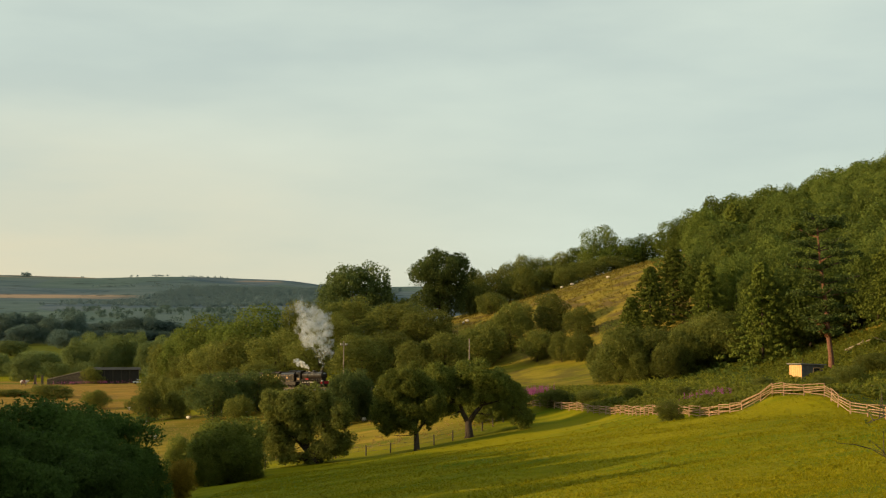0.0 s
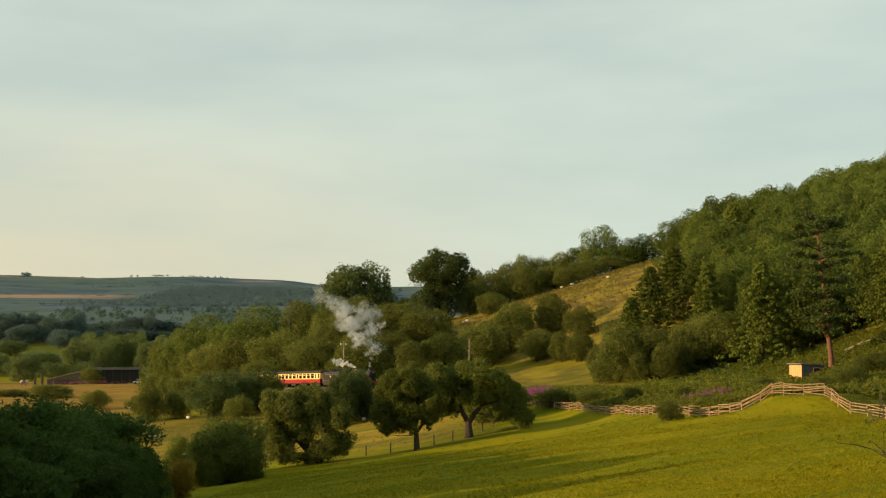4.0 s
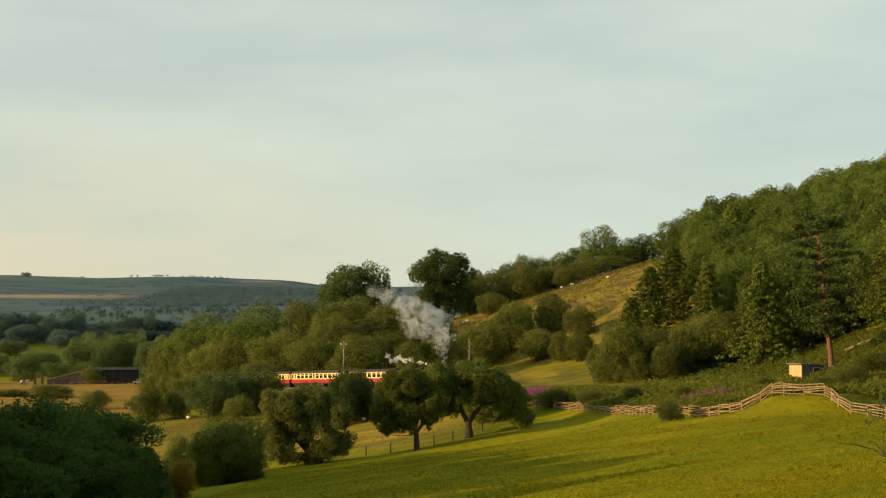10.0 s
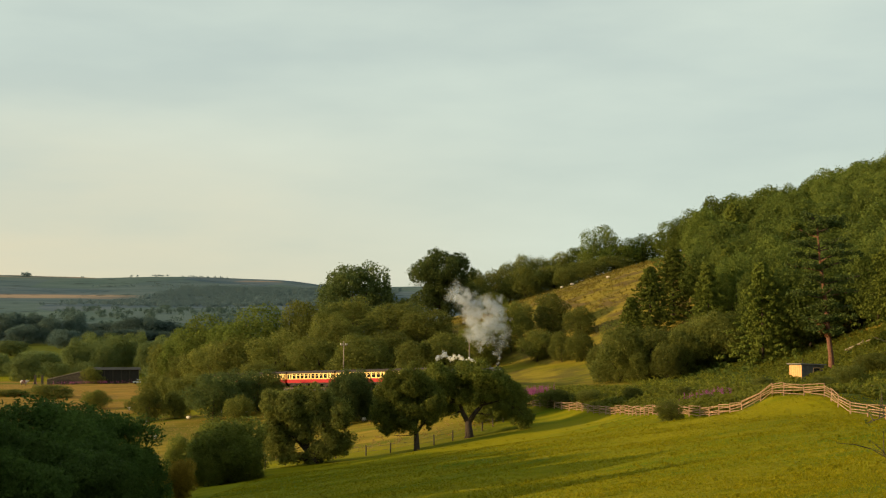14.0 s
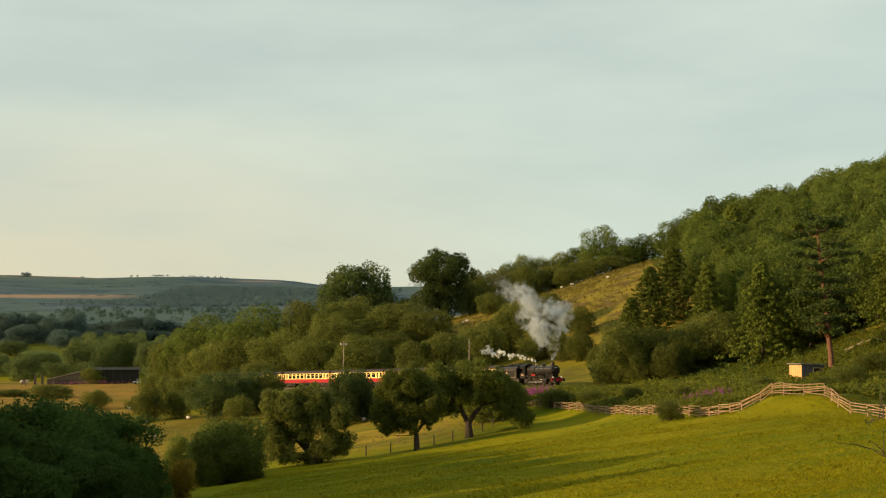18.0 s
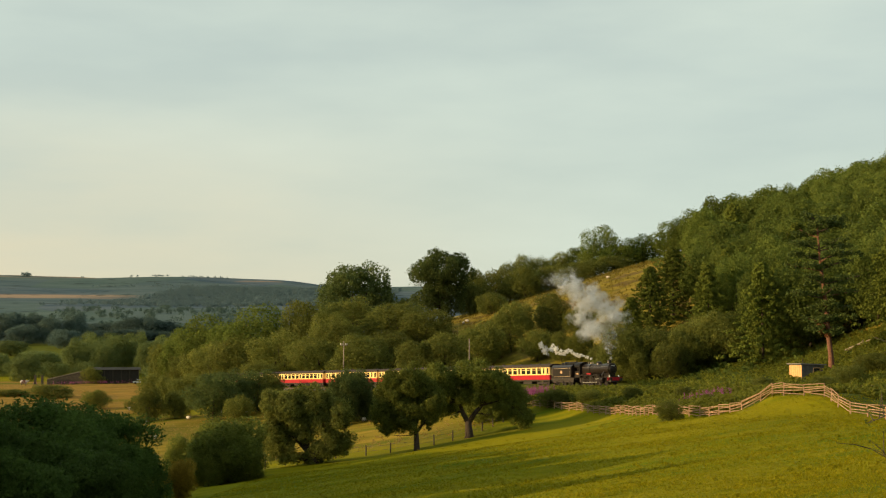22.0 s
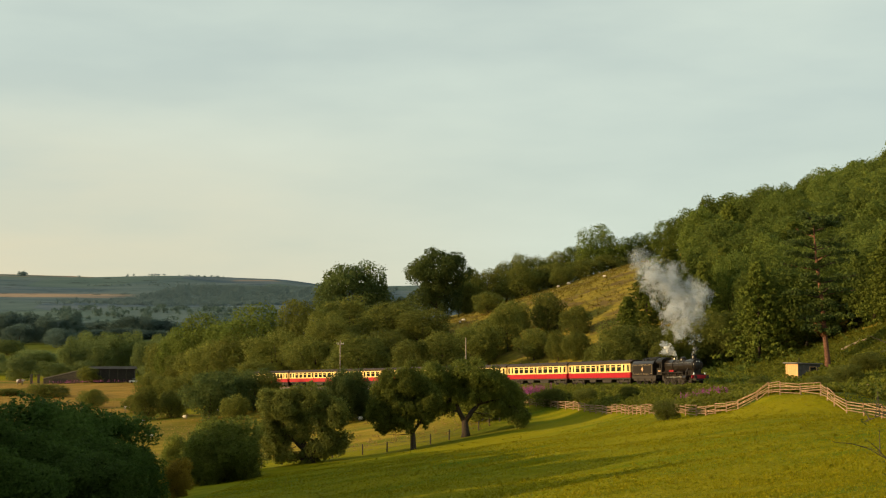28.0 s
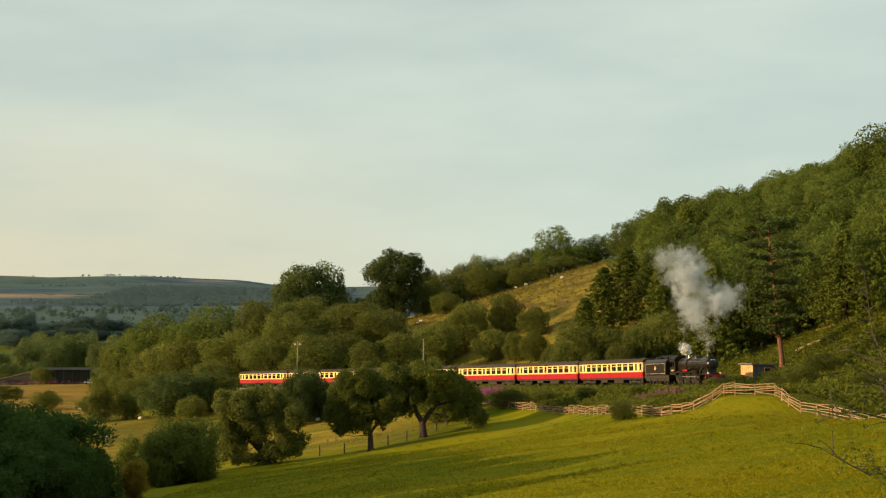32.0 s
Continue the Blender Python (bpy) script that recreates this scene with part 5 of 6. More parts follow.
# ---- barn and wall beyond the meadow ----
STONE = mat("barn_stone", (0.035, 0.03, 0.023), (0.08, 0.068, 0.05), scale=2, rough=0.9, bump_h=0.05, bump_scale=5)
DARK_BOARD = mat("barn_boards", (0.02, 0.018, 0.015), (0.045, 0.038, 0.03), scale=2, rough=0.9)
SHEET = mat("barn_roofing", (0.06, 0.054, 0.046), (0.12, 0.108, 0.09), scale=1, rough=0.6)


def barn():
    x, y = -112.0, 440.0
    g = -5.2
    b = tagged(new("barn"), "long low dark barn with grey sheet roof", "barn")
    b.location = (x, y, g)
    b.rotation_euler = (0, 0, radians(20))
    part("wall", box(bmesh.new(), -6.5, 8, -3, 3, -4.5, 4.0), DARK_BOARD, b)
    for k in range(6):
        part("post", box(bmesh.new(), -6.4 + 2.8 * k, -6.1 + 2.8 * k, -3.25, -3.0, -2, 4.0), STONE, b)
    bm = bmesh.new()
    vs = [bm.verts.new(v) for v in ((-7.1, -3.6, 3.95), (8.6, -3.6, 3.95), (8.6, 0, 4.8), (-7.1, 0, 4.8), (8.6, 3.6, 3.95), (-7.1, 3.6, 3.95))]
    bm.faces.new((vs[0], vs[1], vs[2], vs[3]))
    bm.faces.new((vs[3], vs[2], vs[4], vs[5]))
    bmesh.ops.solidify(bm, geom=bm.faces[:], thickness=0.12)
    part("roof", bm, SHEET, b)
    w = tagged(new("ramp_wall"), "sloping dark stone wall with pale coping beside the barn", "wall")
    w.location = (-126.5, 438, g)
    bm = bmesh.new()
    front = [bm.verts.new((u, v, z)) for v in (-0.4, 0.4) for u, z in ((-7.5, -4), (7.5, -4), (7.5, 4.0), (-7.5, 0.6))]
    for idx in ((0, 1, 2, 3), (7, 6, 5, 4), (0, 4, 5, 1), (1, 5, 6, 2), (2, 6, 7, 3), (3, 7, 4, 0)):
        bm.faces.new([front[i] for i in idx])
    part("wall_face", bm, STONE, w)
    way = Vector((15, 0, 3.4))
    c = part("coping", box(bmesh.new(), 0, way.length, -0.55, 0.55, 0, 0.25, 0.03), mat("pale_coping", (0.16, 0.14, 0.11), (0.26, 0.22, 0.17), rough=0.9), w)
    c.matrix_local = Matrix.LocRotScale((-7.5, 0, 0.62), way.to_track_quat("X", "Z"), None)
    for dx in (-11.0, -8.6):
        x = -126.5 + dx
        p = tagged(new("gate_post"), "thick stone gate post at the meadow corner", "gate post", "gate posts")
        p.location = (x, 436, ground(x, 436))
        part("shaft", box(bmesh.new(), -0.35, 0.35, -0.35, 0.35, -0.3, 3.3, 0.06), STONE, p)


barn()

CAR_PAINT = mat("pale_blue_car_paint", (0.5, 0.56, 0.6), (0.58, 0.63, 0.66), scale=2, rough=0.25, spec=0.5)


def car(x, y, turn):
    c = tagged(new("parked_car"), "pale blue car parked by the barn", "car")
    c.location = (x, y, ground(x, y))
    c.rotation_euler = (0, 0, radians(turn))
    part("body", box(bmesh.new(), -2.1, 2.1, -0.85, 0.85, 0.3, 0.9, 0.12), CAR_PAINT, c)
    bm = bmesh.new()
    low = [bm.verts.new((u, v, 0.88)) for u, v in ((-1.5, -0.78), (1.0, -0.78), (1.0, 0.78), (-1.5, 0.78))]
    top = [bm.verts.new((u, v, 1.42)) for u, v in ((-1.1, -0.62), (0.4, -0.62), (0.4, 0.62), (-1.1, 0.62))]
    bm.faces.new(top)
    for k in range(4):
        bm.faces.new((low[k], low[(k + 1) % 4], top[(k + 1) % 4], top[k]))
    part("cabin", bm, GLASS, c)
    part("roof", box(bmesh.new(), -1.1, 0.4, -0.62, 0.62, 1.42, 1.46, 0.015), CAR_PAINT, c)
    for u in (-1.3, 1.3):
        for v in (-0.8, 0.8):
            part("wheel", lathe(bmesh.new(), "y", [(-0.1, 0.28), (-0.09, 0.32), (0.09, 0.32), (0.1, 0.28)], 14, (u, v, 0.32)), GRIME, c)


car(-99.5, 424, 10)

# ---- sheep and a cow ----
WOOL = mat("wool", (0.5, 0.44, 0.35), (0.7, 0.63, 0.52), scale=7, rough=0.95, each=0.15, bump_h=0.04, bump_scale=14)
FACE = mat("sheep_face", (0.06, 0.05, 0.045), (0.2, 0.17, 0.14), scale=5, rough=0.9)
HIDE = mat("red_and_white_hide", (0.2, 0.05, 0.025), (0.75, 0.68, 0.6), scale=1.6, rough=0.85, detail=1)


def beast(name, label, cat, group, size, coat):
    b = tagged(new(name), label, cat, group)
    bm = lathe(bmesh.new(), "x", [(-0.62, 0.08), (-0.55, 0.25), (-0.3, 0.33), (0.15, 0.34), (0.45, 0.28), (0.58, 0.1)], 12, (0, 0, 0.62))
    part("body", bm, coat, b)
    bm = lathe(bmesh.new(), "x", [(0.5, 0.12), (0.66, 0.13), (0.86, 0.07), (0.9, 0.03)], 8, (0, 0, 0.78))
    part("head", bm, FACE if coat is WOOL else coat, b)
    for x in (-0.4, 0.36):
        for y in (-0.15, 0.15):
            part("leg", tube(bmesh.new(), [(x, y, 0), (x, y, 0.42)], [0.045, 0.06], 6), FACE, b)
    b.scale = (size,) * 3
    return b


FLOCK = ((-47.7, 281), (-45.4, 278), (-43.9, 279), (-40.9, 270), (-61, 265), (-51, 229), (-53.4, 272), (-75.2, 311), (-74.4, 309), (-13.6, 224), (37.2, 370), (45.1, 351), (5.6, 354), (6.6, 356), (15.5, 334), (34.5, 373))
rng = random.Random(9)
first = None
for x, y in FLOCK:
    m = Matrix.Translation((x, y, ground(x, y) - 0.02)) @ pose(0, 0, 0, 0, 0, rng.uniform(0, 360))
    if first is None:
        first = beast("sheep", "woolly off-white sheep grazing on the pasture", "sheep", "grazing sheep", 0.92, WOOL)
        first.matrix_basis = m @ Matrix.Diagonal((0.92, 0.92, 0.92, 1))
    else:
        copy_thing(first, m)
cow = beast("cow", "red and white cow standing under the tree", "cow", "", 1.9, HIDE)
cow.location = (-138.2, 426.5, ground(-138.2, 426.5))
cow.rotation_euler = (0, 0, 0.5)


# ---- tall pine beside the hut ----
RUSTY = leaf_mat("dead_needles", (0.12, 0.045, 0.02), (0.22, 0.09, 0.04), glow=0.2)


def pine():
    x, y = 52.5, 174.6
    g = ground(x, y)
    high = 21.8 - g
    p = tagged(new("pine_tree"), "tall Scots pine with reddish bare trunk beside the hut", "tree")
    p.location = (x, y, g - 0.2)
    rng = np.random.default_rng(77)
    bm = tube(bmesh.new(), [(0.05, 0, -0.2), (-0.02, 0, high * 0.12), (-0.3, 0, high * 0.25), (-0.55, 0, high * 0.45), (-1.15, 0, high * 0.7), (-1.5, 0, high * 0.96)], [0.46, 0.36, 0.31, 0.27, 0.2, 0.06], 10)
    tips = []
    for k in range(40):
        f = 0.27 + 0.71 * (k // 4) / 9 + 0.012 * rng.normal()
        a = 1.57 * k + 0.5 * (k // 4) + 0.5 * rng.random()
        reach = (1.4 + 4.2 * math.sin(math.pi * min(1, (1.04 - f) / 0.8)) ** 0.8) * (0.6 + 0.55 * rng.random())
        z = high * f
        cx = -0.5 - 1.0 * max(0, (f - 0.45) / 0.55)
        end = (cx + math.cos(a) * reach, math.sin(a) * reach, z + 0.3 + 0.5 * rng.random())
        bough = tube(bmesh.new(), [(cx, 0, z - 0.5), (cx + math.cos(a) * reach * 0.5, math.sin(a) * reach * 0.5, z), end], [0.1, 0.07, 0.03], 5)
        part("bough", bough, PINE_BARK if k % 5 == 0 else BARK, p)
        for j in range(24):
            g0 = (0.12 if 0.3 < f < 0.72 else 0.35) + 0.8 * rng.random()
            tips.append((cx + math.cos(a) * reach * g0 + 0.55 * rng.normal(), math.sin(a) * reach * g0 + 0.55 * rng.normal(), z + 0.3 * g0 + 0.12 * rng.normal(), 0.26 + 0.2 * rng.random()))
    part("trunk", bm, PINE_BARK, p)
    dead = np.column_stack([-0.9 + 0.75 * rng.normal(size=16), 0.5 * rng.normal(size=16) - 0.4, high * 0.285 + 0.3 * rng.normal(size=16), 0.25 + 0.2 * rng.random(16)])
    v, f = leaves(rng, dead, 900, 0.09)
    part("dead_needles", raw("dead_needles", v, f, RUSTY), None, p, "rust-brown dead needles")
    lumps = np.array(tips)
    v, f = leaves(rng, lumps, 24000, 0.11)
    part("crown", raw("crown", v, f, LEAF["s"]), None, p)


pine()

# ---- fallen log at the edge of the wood ----
PALE_WOOD = mat("bleached_wood", (0.15, 0.12, 0.085), (0.28, 0.225, 0.16), scale=5, rough=0.85)
LOG_ENDS = ((57.6, 184.5), (60.2, 181.5))


def fallen_log():
    (ax, ay), (bx, by) = LOG_ENDS
    a, b = Vector((ax, ay, ground(ax, ay) + 0.3)), Vector((bx, by, ground(bx, by) + 0.3))
    m = (a + b) / 2
    f = tagged(new("fallen_log"), "pale bleached fallen log lying in the bracken", "log")
    f.location = m
    part("trunk", tube(bmesh.new(), [a - m, (0, 0, 0.06), b - m], [0.2, 0.17, 0.1], 8), PALE_WOOD, f)
    d = (b - a).normalized()
    part("branch", tube(bmesh.new(), [d * 0.4, d * 0.9 + Vector((0, 0, 0.5))], [0.06, 0.03], 6), PALE_WOOD, f)


fallen_log()

# ---- single bushes ----
plant("n", -23.2, 115, 3.4, 3.0, "trees below the field", material=LEAF["y"], label="small yellowing bush at the foot of the field")
plant("b", -54.3, 356, 17.1, 3.6, "bushes behind the railway", material=LEAF["y"], label="small yellowing tree among the green bushes")
plant("b", 22.3, 127, 2.1, 3.0, "fence bushes", label="low dark green bush against the fence")


for x, y, high, wide in ((15.6, 178, 2.2, 5.0), (19.5, 174, 1.8, 3.6), (24.2, 165, 1.7, 2.6), (28.5, 152, 1.4, 2.4), (36.5, 147, 1.5, 3.0), (41, 140, 1.6, 3.2), (47, 150, 2.2, 4.5), (52.5, 158, 2.4, 5.0), (49, 128, 2.0, 4.0), (46.5, 125.5, 1.8, 4.0), (50, 124, 1.9, 4.2), (53.5, 122.5, 2.0, 4.5), (57, 121, 2.0, 4.5), (10.5, 186, 2.4, 4.0)):
    plant("b", x, y, high, wide, "bushes on the bank", label="low dark green bush among the bracken")


# ---- bare-branched shrub at the near edge of the field ----
def shrub():
    x, y = 13.3, 32.0
    g = ground(x, y)
    s = tagged(new("straggly_shrub"), "straggly half-bare shrub with long arching branches", "shrub")
    s.location = (x, y, g)
    rng = np.random.default_rng(5)
    tips = []
    arms = (((0.2, 0, -0.3), (0, 0.1, 1.0), (-0.3, 0.0, 2.3), (-1.1, -0.1, 3.0), (-1.35, 0, 3.8), (-1.42, 0.1, 4.6), (-1.5, 0.1, 5.5)),
            ((0, 0.1, 0.9), (-0.6, 0, 1.35), (-1.1, 0, 1.65), (-1.8, -0.1, 1.82), (-2.35, -0.1, 1.76), (-2.85, -0.1, 1.56)),
            ((-1.1, -0.1, 3.0), (-1.6, 0.2, 3.2), (-1.97, 0.3, 3.45)),
            ((0.1, 0, 0.0), (-0.65, 0.1, 0.4), (-1.5, 0.1, 0.25), (-2.1, 0.0, 0.55), (-2.8, 0.0, 0.95)),
            ((0.1, 0, 0.3), (-0.3, 0.2, 1.3), (-0.9, 0.5, 2.3), (-1.0, 0.6, 2.9)),
            ((0.1, 0, 0.1), (0.6, 0.2, 1.6), (0.8, 0.2, 3.2), (0.7, 0.3, 4.8)))
    for arm in arms:
        bm = tube(bmesh.new(), arm, [0.036 * (1 - 0.8 * k / (len(arm) - 1)) for k in range(len(arm))], 7)
        for a, b in zip(arm[1:], arm[2:]):
            for _ in range(4):
                k = rng.random()
                p = Vector(a).lerp(Vector(b), k)
                d = Vector(rng.normal(size=3) * np.array([0.35, 0.3, 0.25]) + np.array([-0.15, 0, 0.15]))
                tube(bm, [p, p + d * 0.5 + Vector((0, 0, 0.04)), p + d], [0.014, 0.01, 0.004], 4)
                tips.append((*(p + d), 0.16))
        part("branch", bm, OLD_POST, s)
    low = [(-0.4 - 1.9 * rng.random(), 0.4 * rng.normal(), 0.15 + 0.8 * rng.random(), 0.3) for _ in range(26)]
    v, f = leaves(rng, np.array(tips + low), 900, 0.035, fill=1.0)
    part("foliage", raw("foliage", v, f, LEAF["t"]), None, s)


shrub()


# ---- undergrowth ----
def clumps(name, label, cat, spots, size, per, material, flat=0.5, seed=1):
    """Arching fronds at (x, y, z, scale) spots, as one sheet of stuff."""
    rng = np.random.default_rng(seed)
    sp = np.repeat(np.asarray(spots), per, axis=0)
    n = len(sp)
    a = rng.random(n) * 2 * math.pi
    r = sp[:, 3] * size * (0.6 + 0.8 * rng.random(n))
    up = r * (0.35 + 0.75 * rng.random(n)) * (1 - flat * 0.5)
    dx, dy = np.cos(a), np.sin(a)
    w = r * 0.15
    base = sp[:, :3] + np.stack([dx * r * 0.15, dy * r * 0.15, up * 0.1], -1)
    mid = sp[:, :3] + np.stack([dx * r * 0.5, dy * r * 0.5, up], -1)
    tip = sp[:, :3] + np.stack([dx * r * 1.05, dy * r * 1.05, up * (1 - 0.7 * flat)], -1)
    side = np.stack([-dy * w, dx * w, np.zeros(n)], -1)
    verts = np.stack([base, mid - side, tip, mid + side], 1).reshape(-1, 3)
    ob = new(name, raw(name, verts, np.arange(n * 4).reshape(-1, 4), material))
    return tagged(ob, label, cat, kind="stuff")


def spread(n, x0, x1, y0, y1, keep, seed):
    rng = np.random.default_rng(seed)
    x, y = rng.uniform(x0, x1, n), rng.uniform(y0, y1, n)
    d, s = to_track(x, y)
    k = keep(x, y, d, rng.random(n))
    x, y = x[k], y[k]
    return np.column_stack([x, y, land(x, y), 0.6 + 0.8 * rng.random(len(x))])


BRACKEN = leaf_mat("bracken", (0.13, 0.155, 0.018), (0.235, 0.23, 0.033), island=0.3)
bank = spread(34000, 6, 75, 105, 215, lambda x, y, d, r: (d > 2.6) & (d < 26) & ((y > 124) & (x > fence_x(y) + 0.8) | (y <= 124) & (x > 37.5 + 0.12 * (124 - y))), 11)
clumps("bracken", "deep green and yellow bracken on the railway bank", "bracken", bank, 0.55, 15, BRACKEN)
verge = spread(24000, -60, 85, 130, 330, lambda x, y, d, r: (d < -2.6) & (d > np.where((x > 4) & (x < 31), -4.5, np.where(x > 30, -28, -14))) & (r < 0.9 - np.where(x > 23, 0.012, 0.04) * (-d)), 12)
clumps("undergrowth", "rough green undergrowth beside the railway", "undergrowth", verge, 0.6, 10, BRACKEN, seed=2)
slope = spread(9000, 48, 90, 140, 215, lambda x, y, d, r: (d < -8) & (d > -40), 13)
clumps("bracken_slope", "yellow-green bracken on the slope above the hut", "bracken", slope, 0.55, 11, BRACKEN, seed=3)
floor = spread(9000, 15, 150, 200, 400, lambda x, y, d, r: (d < -20) & (x > 40 + 0.13 * (y - 215)), 14)
clumps("wood_floor", "dark undergrowth on the floor of the wood", "undergrowth", floor, 0.9, 8, LEAF["w"], seed=4)

TUSSOCK = leaf_mat("tussock_grass", (0.14, 0.12, 0.02), (0.27, 0.2, 0.04), island=0.3, each=0.0)
DRY_GRASS = leaf_mat("dry_grass", (0.24, 0.17, 0.05), (0.4, 0.27, 0.09), island=0.25, each=0.0)
hillside = spread(14000, -12, 74, 285, 430, lambda x, y, d, r: (d < -34) & (r < 0.5 + 0.5 * wave(x, y, 7, 2.0)), 15)
clumps("hill_tussocks", "olive and brown tussock grass on the hillside", "grass", hillside, 0.55, 5, TUSSOCK, seed=5)
meadow = spread(22000, -150, 14, 166, 430, lambda x, y, d, r: (d > 8) & (y + 0.35 * x > 158) & (r < 0.55 + 0.5 * wave(x, y, 9, 1.0)), 16)
clumps("meadow_grass", "sun-dried golden meadow grass", "grass", meadow, 0.32, 4, DRY_GRASS, seed=6)

PETAL = leaf_mat("willowherb_petals", (0.27, 0.07, 0.19), (0.42, 0.14, 0.3), island=0.3, each=0.0)


def willowherb(name, cx, cy, rx, ry, n, seed, high=1.4):
    rng = np.random.default_rng(seed)
    x, y = cx + rx * rng.normal(size=n) * 0.6, cy + ry * rng.normal(size=n) * 0.6
    z = land(x, y)
    k = 14
    t = np.tile(np.linspace(0.35, 1, k), n)
    X, Y, Z = (np.repeat(v, k) for v in (x, y, z))
    pos = np.stack([X + 0.04 * rng.normal(size=n * k), Y + 0.04 * rng.normal(size=n * k), Z + t * np.repeat(high * rng.uniform(0.7, 1.15, n), k)], -1)
    a, b = rng.normal(size=(n * k, 3)), rng.normal(size=(n * k, 3))
    s = (0.11 - 0.07 * t)[:, None]
    a, b = a / np.linalg.norm(a, axis=1)[:, None] * s, b / np.linalg.norm(b, axis=1)[:, None] * s
    verts = np.stack([pos - a, pos - b, pos + a, pos + b], 1).reshape(-1, 3)
    ob = new(name, raw(name, verts, np.arange(n * k * 4).reshape(-1, 4), PETAL))
    tagged(ob, "bank of purple-pink willowherb spikes in flower", "flowers", kind="stuff")


willowherb("willowherb", 11.8, 195, 3.6, 2.5, 420, 21)
willowherb("willowherb", 28.3, 143.5, 1.4, 2.0, 45, 22, 1.0)
willowherb("willowherb", 30.4, 141.5, 1.3, 2.5, 32, 23, 1.0)
willowherb("willowherb", -116, 428, 12, 2, 110, 24, 1.2)

GRASS = leaf_mat("grass_blades", (0.13, 0.155, 0.004), (0.31, 0.24, 0.006), island=0.25, each=0.0, glow=0.5)


def grass():
    rng = np.random.default_rng(31)
    n = 330000
    y = 22 + 118 * rng.random(n) ** 1.35
    x = rng.uniform(-0.36, 0.40, n) * y
    k = (x < np.where(y > 121, fence_x(y), 60)) & (x > -16 - 0.03 * y) & (to_track(x, y)[0] > 12)
    x, y = x[k], y[k]
    z = land(x, y)
    n = len(x)
    h = (0.03 + 0.05 * rng.random(n) ** 2) * (1 + 0.45 * wave(x, y, 2.2, 4))
    a = rng.random(n) * 2 * math.pi
    w = 0.014 * (1 + y / 45)
    lean = rng.normal(size=(n, 2)) * 0.05
    p = np.stack([x, y, z], -1)
    side = np.stack([np.cos(a) * w, np.sin(a) * w, np.zeros(n)], -1)
    top = p + np.stack([lean[:, 0], lean[:, 1], h], -1)
    verts = np.stack([p - side, p + side, top], 1).reshape(-1, 3)
    ob = new("grass", raw("grass", verts, np.arange(n * 3).reshape(-1, 3), GRASS))
    tagged(ob, "short tufted pasture grass in low sun", "grass", kind="stuff")


grass()
tufts = spread(5000, -16, 44, 40, 150, lambda x, y, d, r: (d > 12) & (np.abs(x) < 0.38 * y) & (x < np.where(y > 121, fence_x(y) - 0.5, 60)) & (x > -15 - 0.03 * y) & (r < 0.45 + 0.55 * wave(x * 0.45, y, 3.2, 2.5)), 17)
clumps("grass_tufts", "longer tufts of grass left by the grazing sheep", "grass", tufts, 0.2, 9, GRASS, flat=0.8, seed=8)


# ---- far woods in the valley ----
def far_woods():
    rng = np.random.default_rng(41)
    belts = ((-330, -160, 1010, 1250, 46, 9), (-520, -230, 1500, 1760, 120, 9), (-1112, -1095, 3395, 3400, 6, 15), (-955, -950, 3395, 3400, 1, 8), (-830, -720, 3390, 3400, 9, 8), (-690, -560, 3380, 3400, 16, 7),
             (-560, -90, 2080, 2800, 2600, 8), (-600, -400, 1900, 2050, 70, 8), (-800, -520, 2850, 3050, 60, 5))
    # both leaf colours carry the blue of distance haze, more of it farther off
    dark = leaf_mat("hazed_far_wood_leaves", (0.07, 0.112, 0.098), (0.095, 0.14, 0.12), each=0.0, island=0.05)
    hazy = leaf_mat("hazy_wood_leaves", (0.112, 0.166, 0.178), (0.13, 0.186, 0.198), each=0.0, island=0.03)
    for x0, x1, y0, y1, n, high in belts:
        x, y = rng.uniform(x0, x1, n), rng.uniform(y0, y1, n)
        z = land(x, y)
        h = high * rng.uniform(0.6, 1.1, n)
        k = 4
        a, b, c, h = (np.repeat(v, k) for v in (x, y, z, h))
        lumps = np.column_stack([a + rng.normal(size=n * k) * h * 0.35, b + rng.normal(size=n * k) * h * 0.35, c + h * rng.uniform(0.2, 0.62, n * k), h * rng.uniform(0.28, 0.42, n * k)])
        v, f = leaves(rng, lumps, len(lumps) * 20, high * 0.085, out=1.3, jitter=0.2)
        tagged(new("far_wood", raw("far_wood", v, f, dark if y0 < 1900 else hazy)), "distant belt of haze-coloured green trees across the valley", "woodland", kind="stuff")


far_woods()


def between(rows, t):
    for a, b in zip(rows, rows[1:]):
        if t <= b[0]:
            k = (t - a[0]) / (b[0] - a[0])
            return [p + (q - p) * k for p, q in zip(a[1:], b[1:])]
    return rows[-1][1:]


# seconds, drift to the west, height of the plume, length of the steam trail, its rise
DRIFT = ((0, 5.0, 14, 3.0, 1.6), (3, 9, 15, 4, 1.5), (6, 12, 15.5, 6, 1.3), (9, 14, 15, 8.5, 1.6), (13, 8, 13.5, 8, 1.6), (19, 6.5, 12.6, 9.5, 2.0), (23, 7, 12.8, 8, 2.0), (25.5, 7, 12.4, 5, 1.8), (28, 6.5, 12.8, 1.5, 1.0), (30, 6, 12.8, 0.9, 0.8), (32, 4, 12.2, 0.7, 0.7))


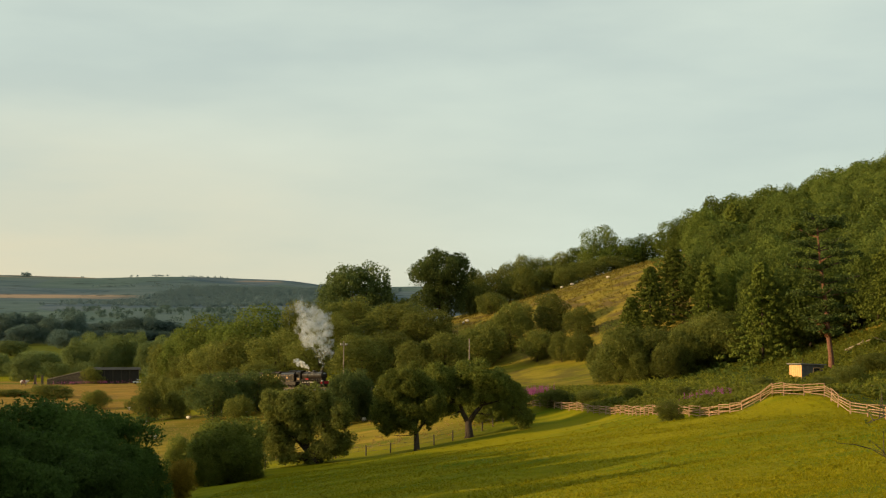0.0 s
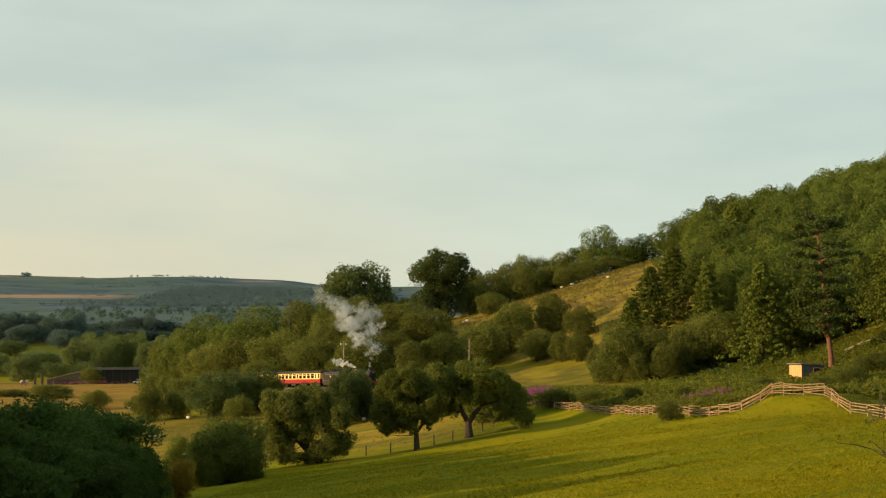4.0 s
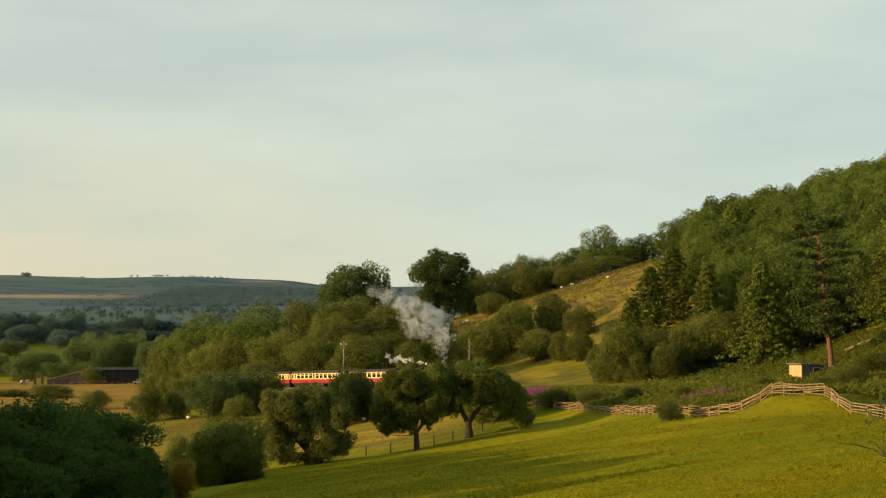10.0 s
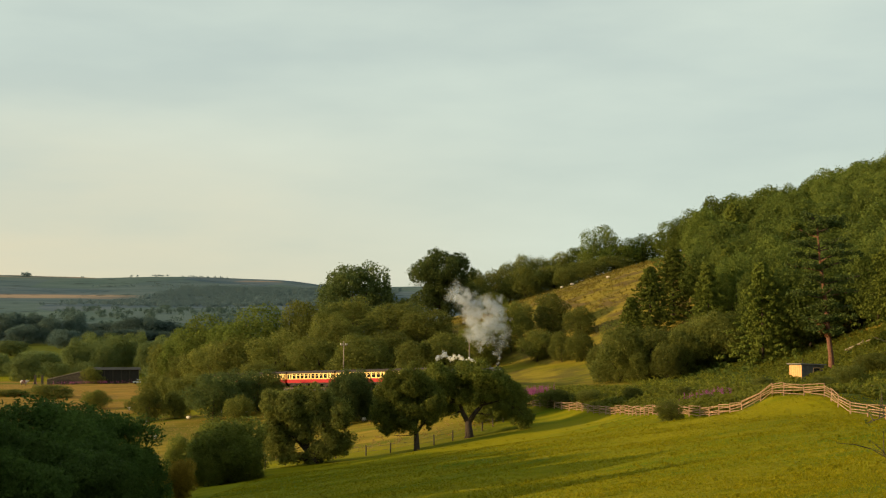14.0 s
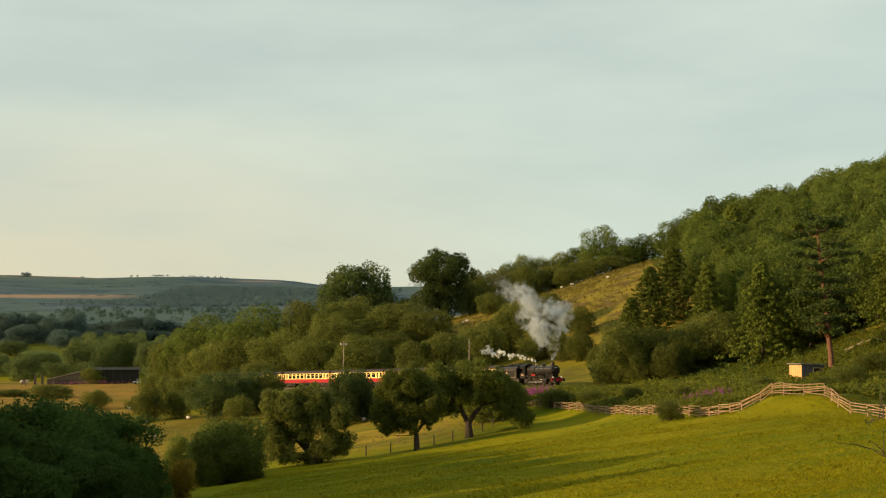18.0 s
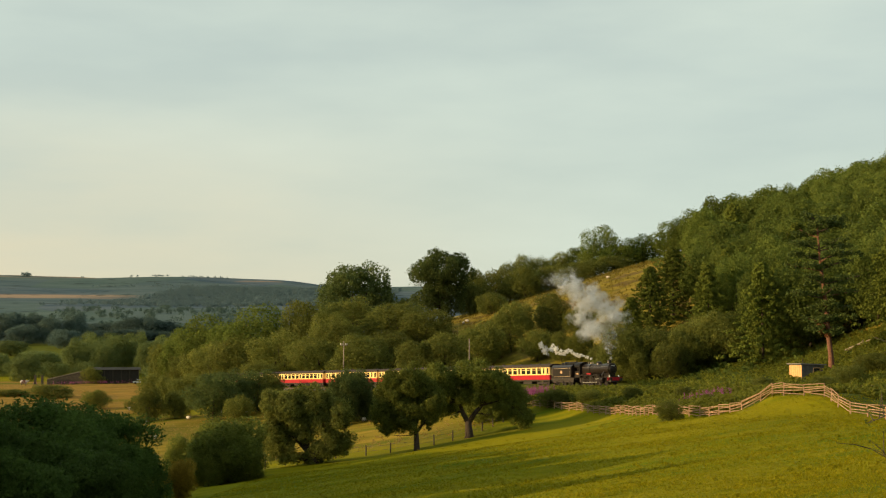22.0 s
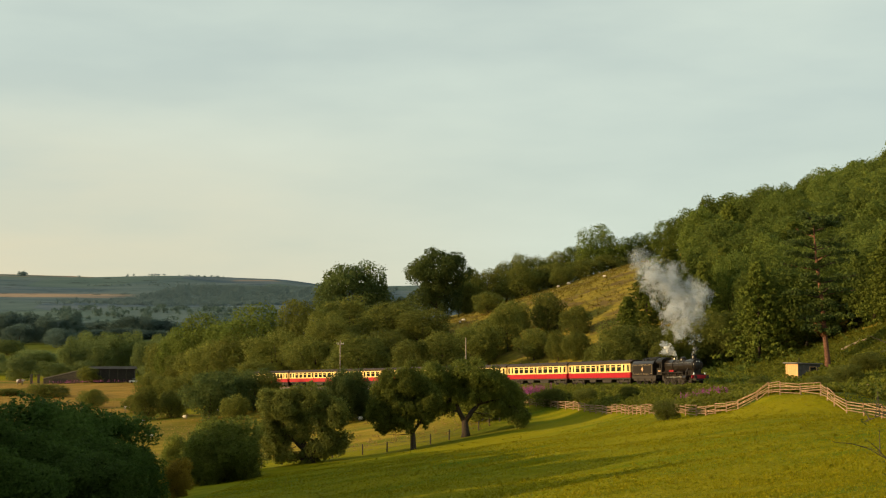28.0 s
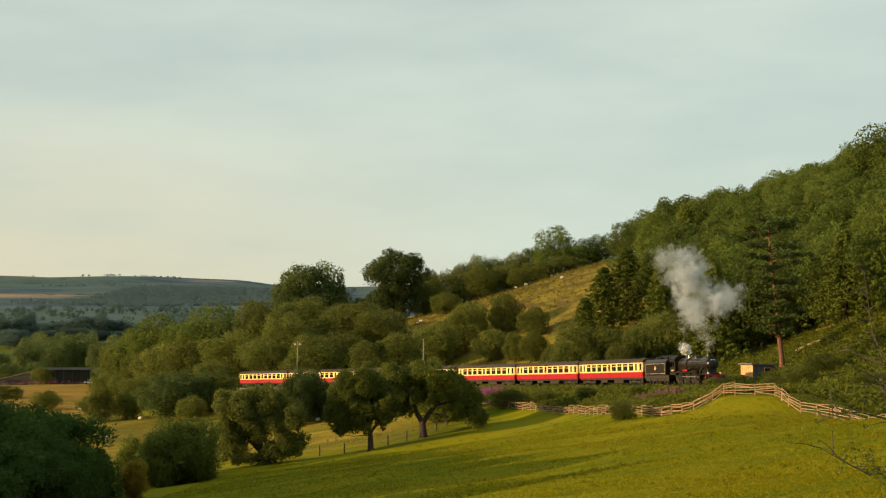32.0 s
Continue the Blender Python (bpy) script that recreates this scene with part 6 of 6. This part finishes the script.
def motions():
    for vehicle, back, half in [(ENGINE, 6.0, 3.0), (TENDER, 14.9, 2.1)] + [(c, 28.6 + 20.1 * k, 7.1) for k, c in enumerate(COACHES)]:
        shift = {ENGINE: 6.0, TENDER: 14.9}.get(vehicle, 0)
        walk(vehicle, [(t, on_rails(s + back, half) @ pose(shift, 0, 0)) for t, s in RUN])
    for ob, x, radius in ROLLING:
        step = 0.2 if radius > 0.8 else 0.12
        count = round(32 / step)
        walk(ob, [(32 * k / count, Matrix.Translation((x, 0, radius)) @ Matrix.Rotation((140.0 - run_at(32 * k / count)) / radius, 4, "Y")) for k in range(count + 1)])
    for ob, side in RODS:
        rows = []
        for k in range(161):
            a = (140.0 - run_at(k * 0.2)) / 0.91 + (0 if side < 0 else math.pi / 2)
            rows.append((k * 0.2, pose(-6.55 + 0.32 * math.sin(a), side * 0.93, 0.91 + 0.32 * math.cos(a))))
        walk(ob, rows)
    times = [k * 1.0 for k in range(33)]
    for plume, back, high in ((SMOKE_PLUME, 2.05, 4.0), (STEAM_PLUME, 7.4, 3.8)):
        walk(plume, [(t, Matrix.Translation(on_track(s + back) + Vector((0, 0, high)))) for t, s in RUN])
    for k, (ob, f, r) in enumerate(PUFFS):
        rows = []
        for t in times:
            drift, tall, _, _ = between(DRIFT, t)
            sway = 0.2 + 2.2 * math.sin(math.pi * min(f, 0.9)) ** 2 + 0.4 * f
            x = -drift * (0.1 * f + 1.05 * f ** 2.6) + sway * 1.0 * math.sin(0.9 * t + 2.1 * k)
            y = 0.35 * drift * f ** 2.4 + sway * 0.5 * math.sin(0.7 * t + 1.3 * k)
            z = tall * (1.25 * f - 0.25 * f * f) + sway * 0.7 * math.sin(0.8 * t + 1.7 * k)
            rows.append((t, pose(x, y, z, 25 * math.sin(0.5 * t + k), 14 * t + 60 * k, 9 * t)))
        walk(ob, rows)
    for k, (ob, f, r) in enumerate(WISPS):
        rows = []
        for t in times:
            _, _, length, rise = between(DRIFT, t)
            x = -length * f - 0.05 + 0.3 * f * math.sin(1.3 * t + 2 * k)
            z = 0.25 + rise * f ** 0.6 + 0.5 * f * math.sin(1.1 * t + 1.4 * k)
            rows.append((t, pose(x, 0.3 * length * f, z, 20 * math.sin(0.6 * t + k), 20 * t + 50 * k, 0)))
        walk(ob, rows)


motions()
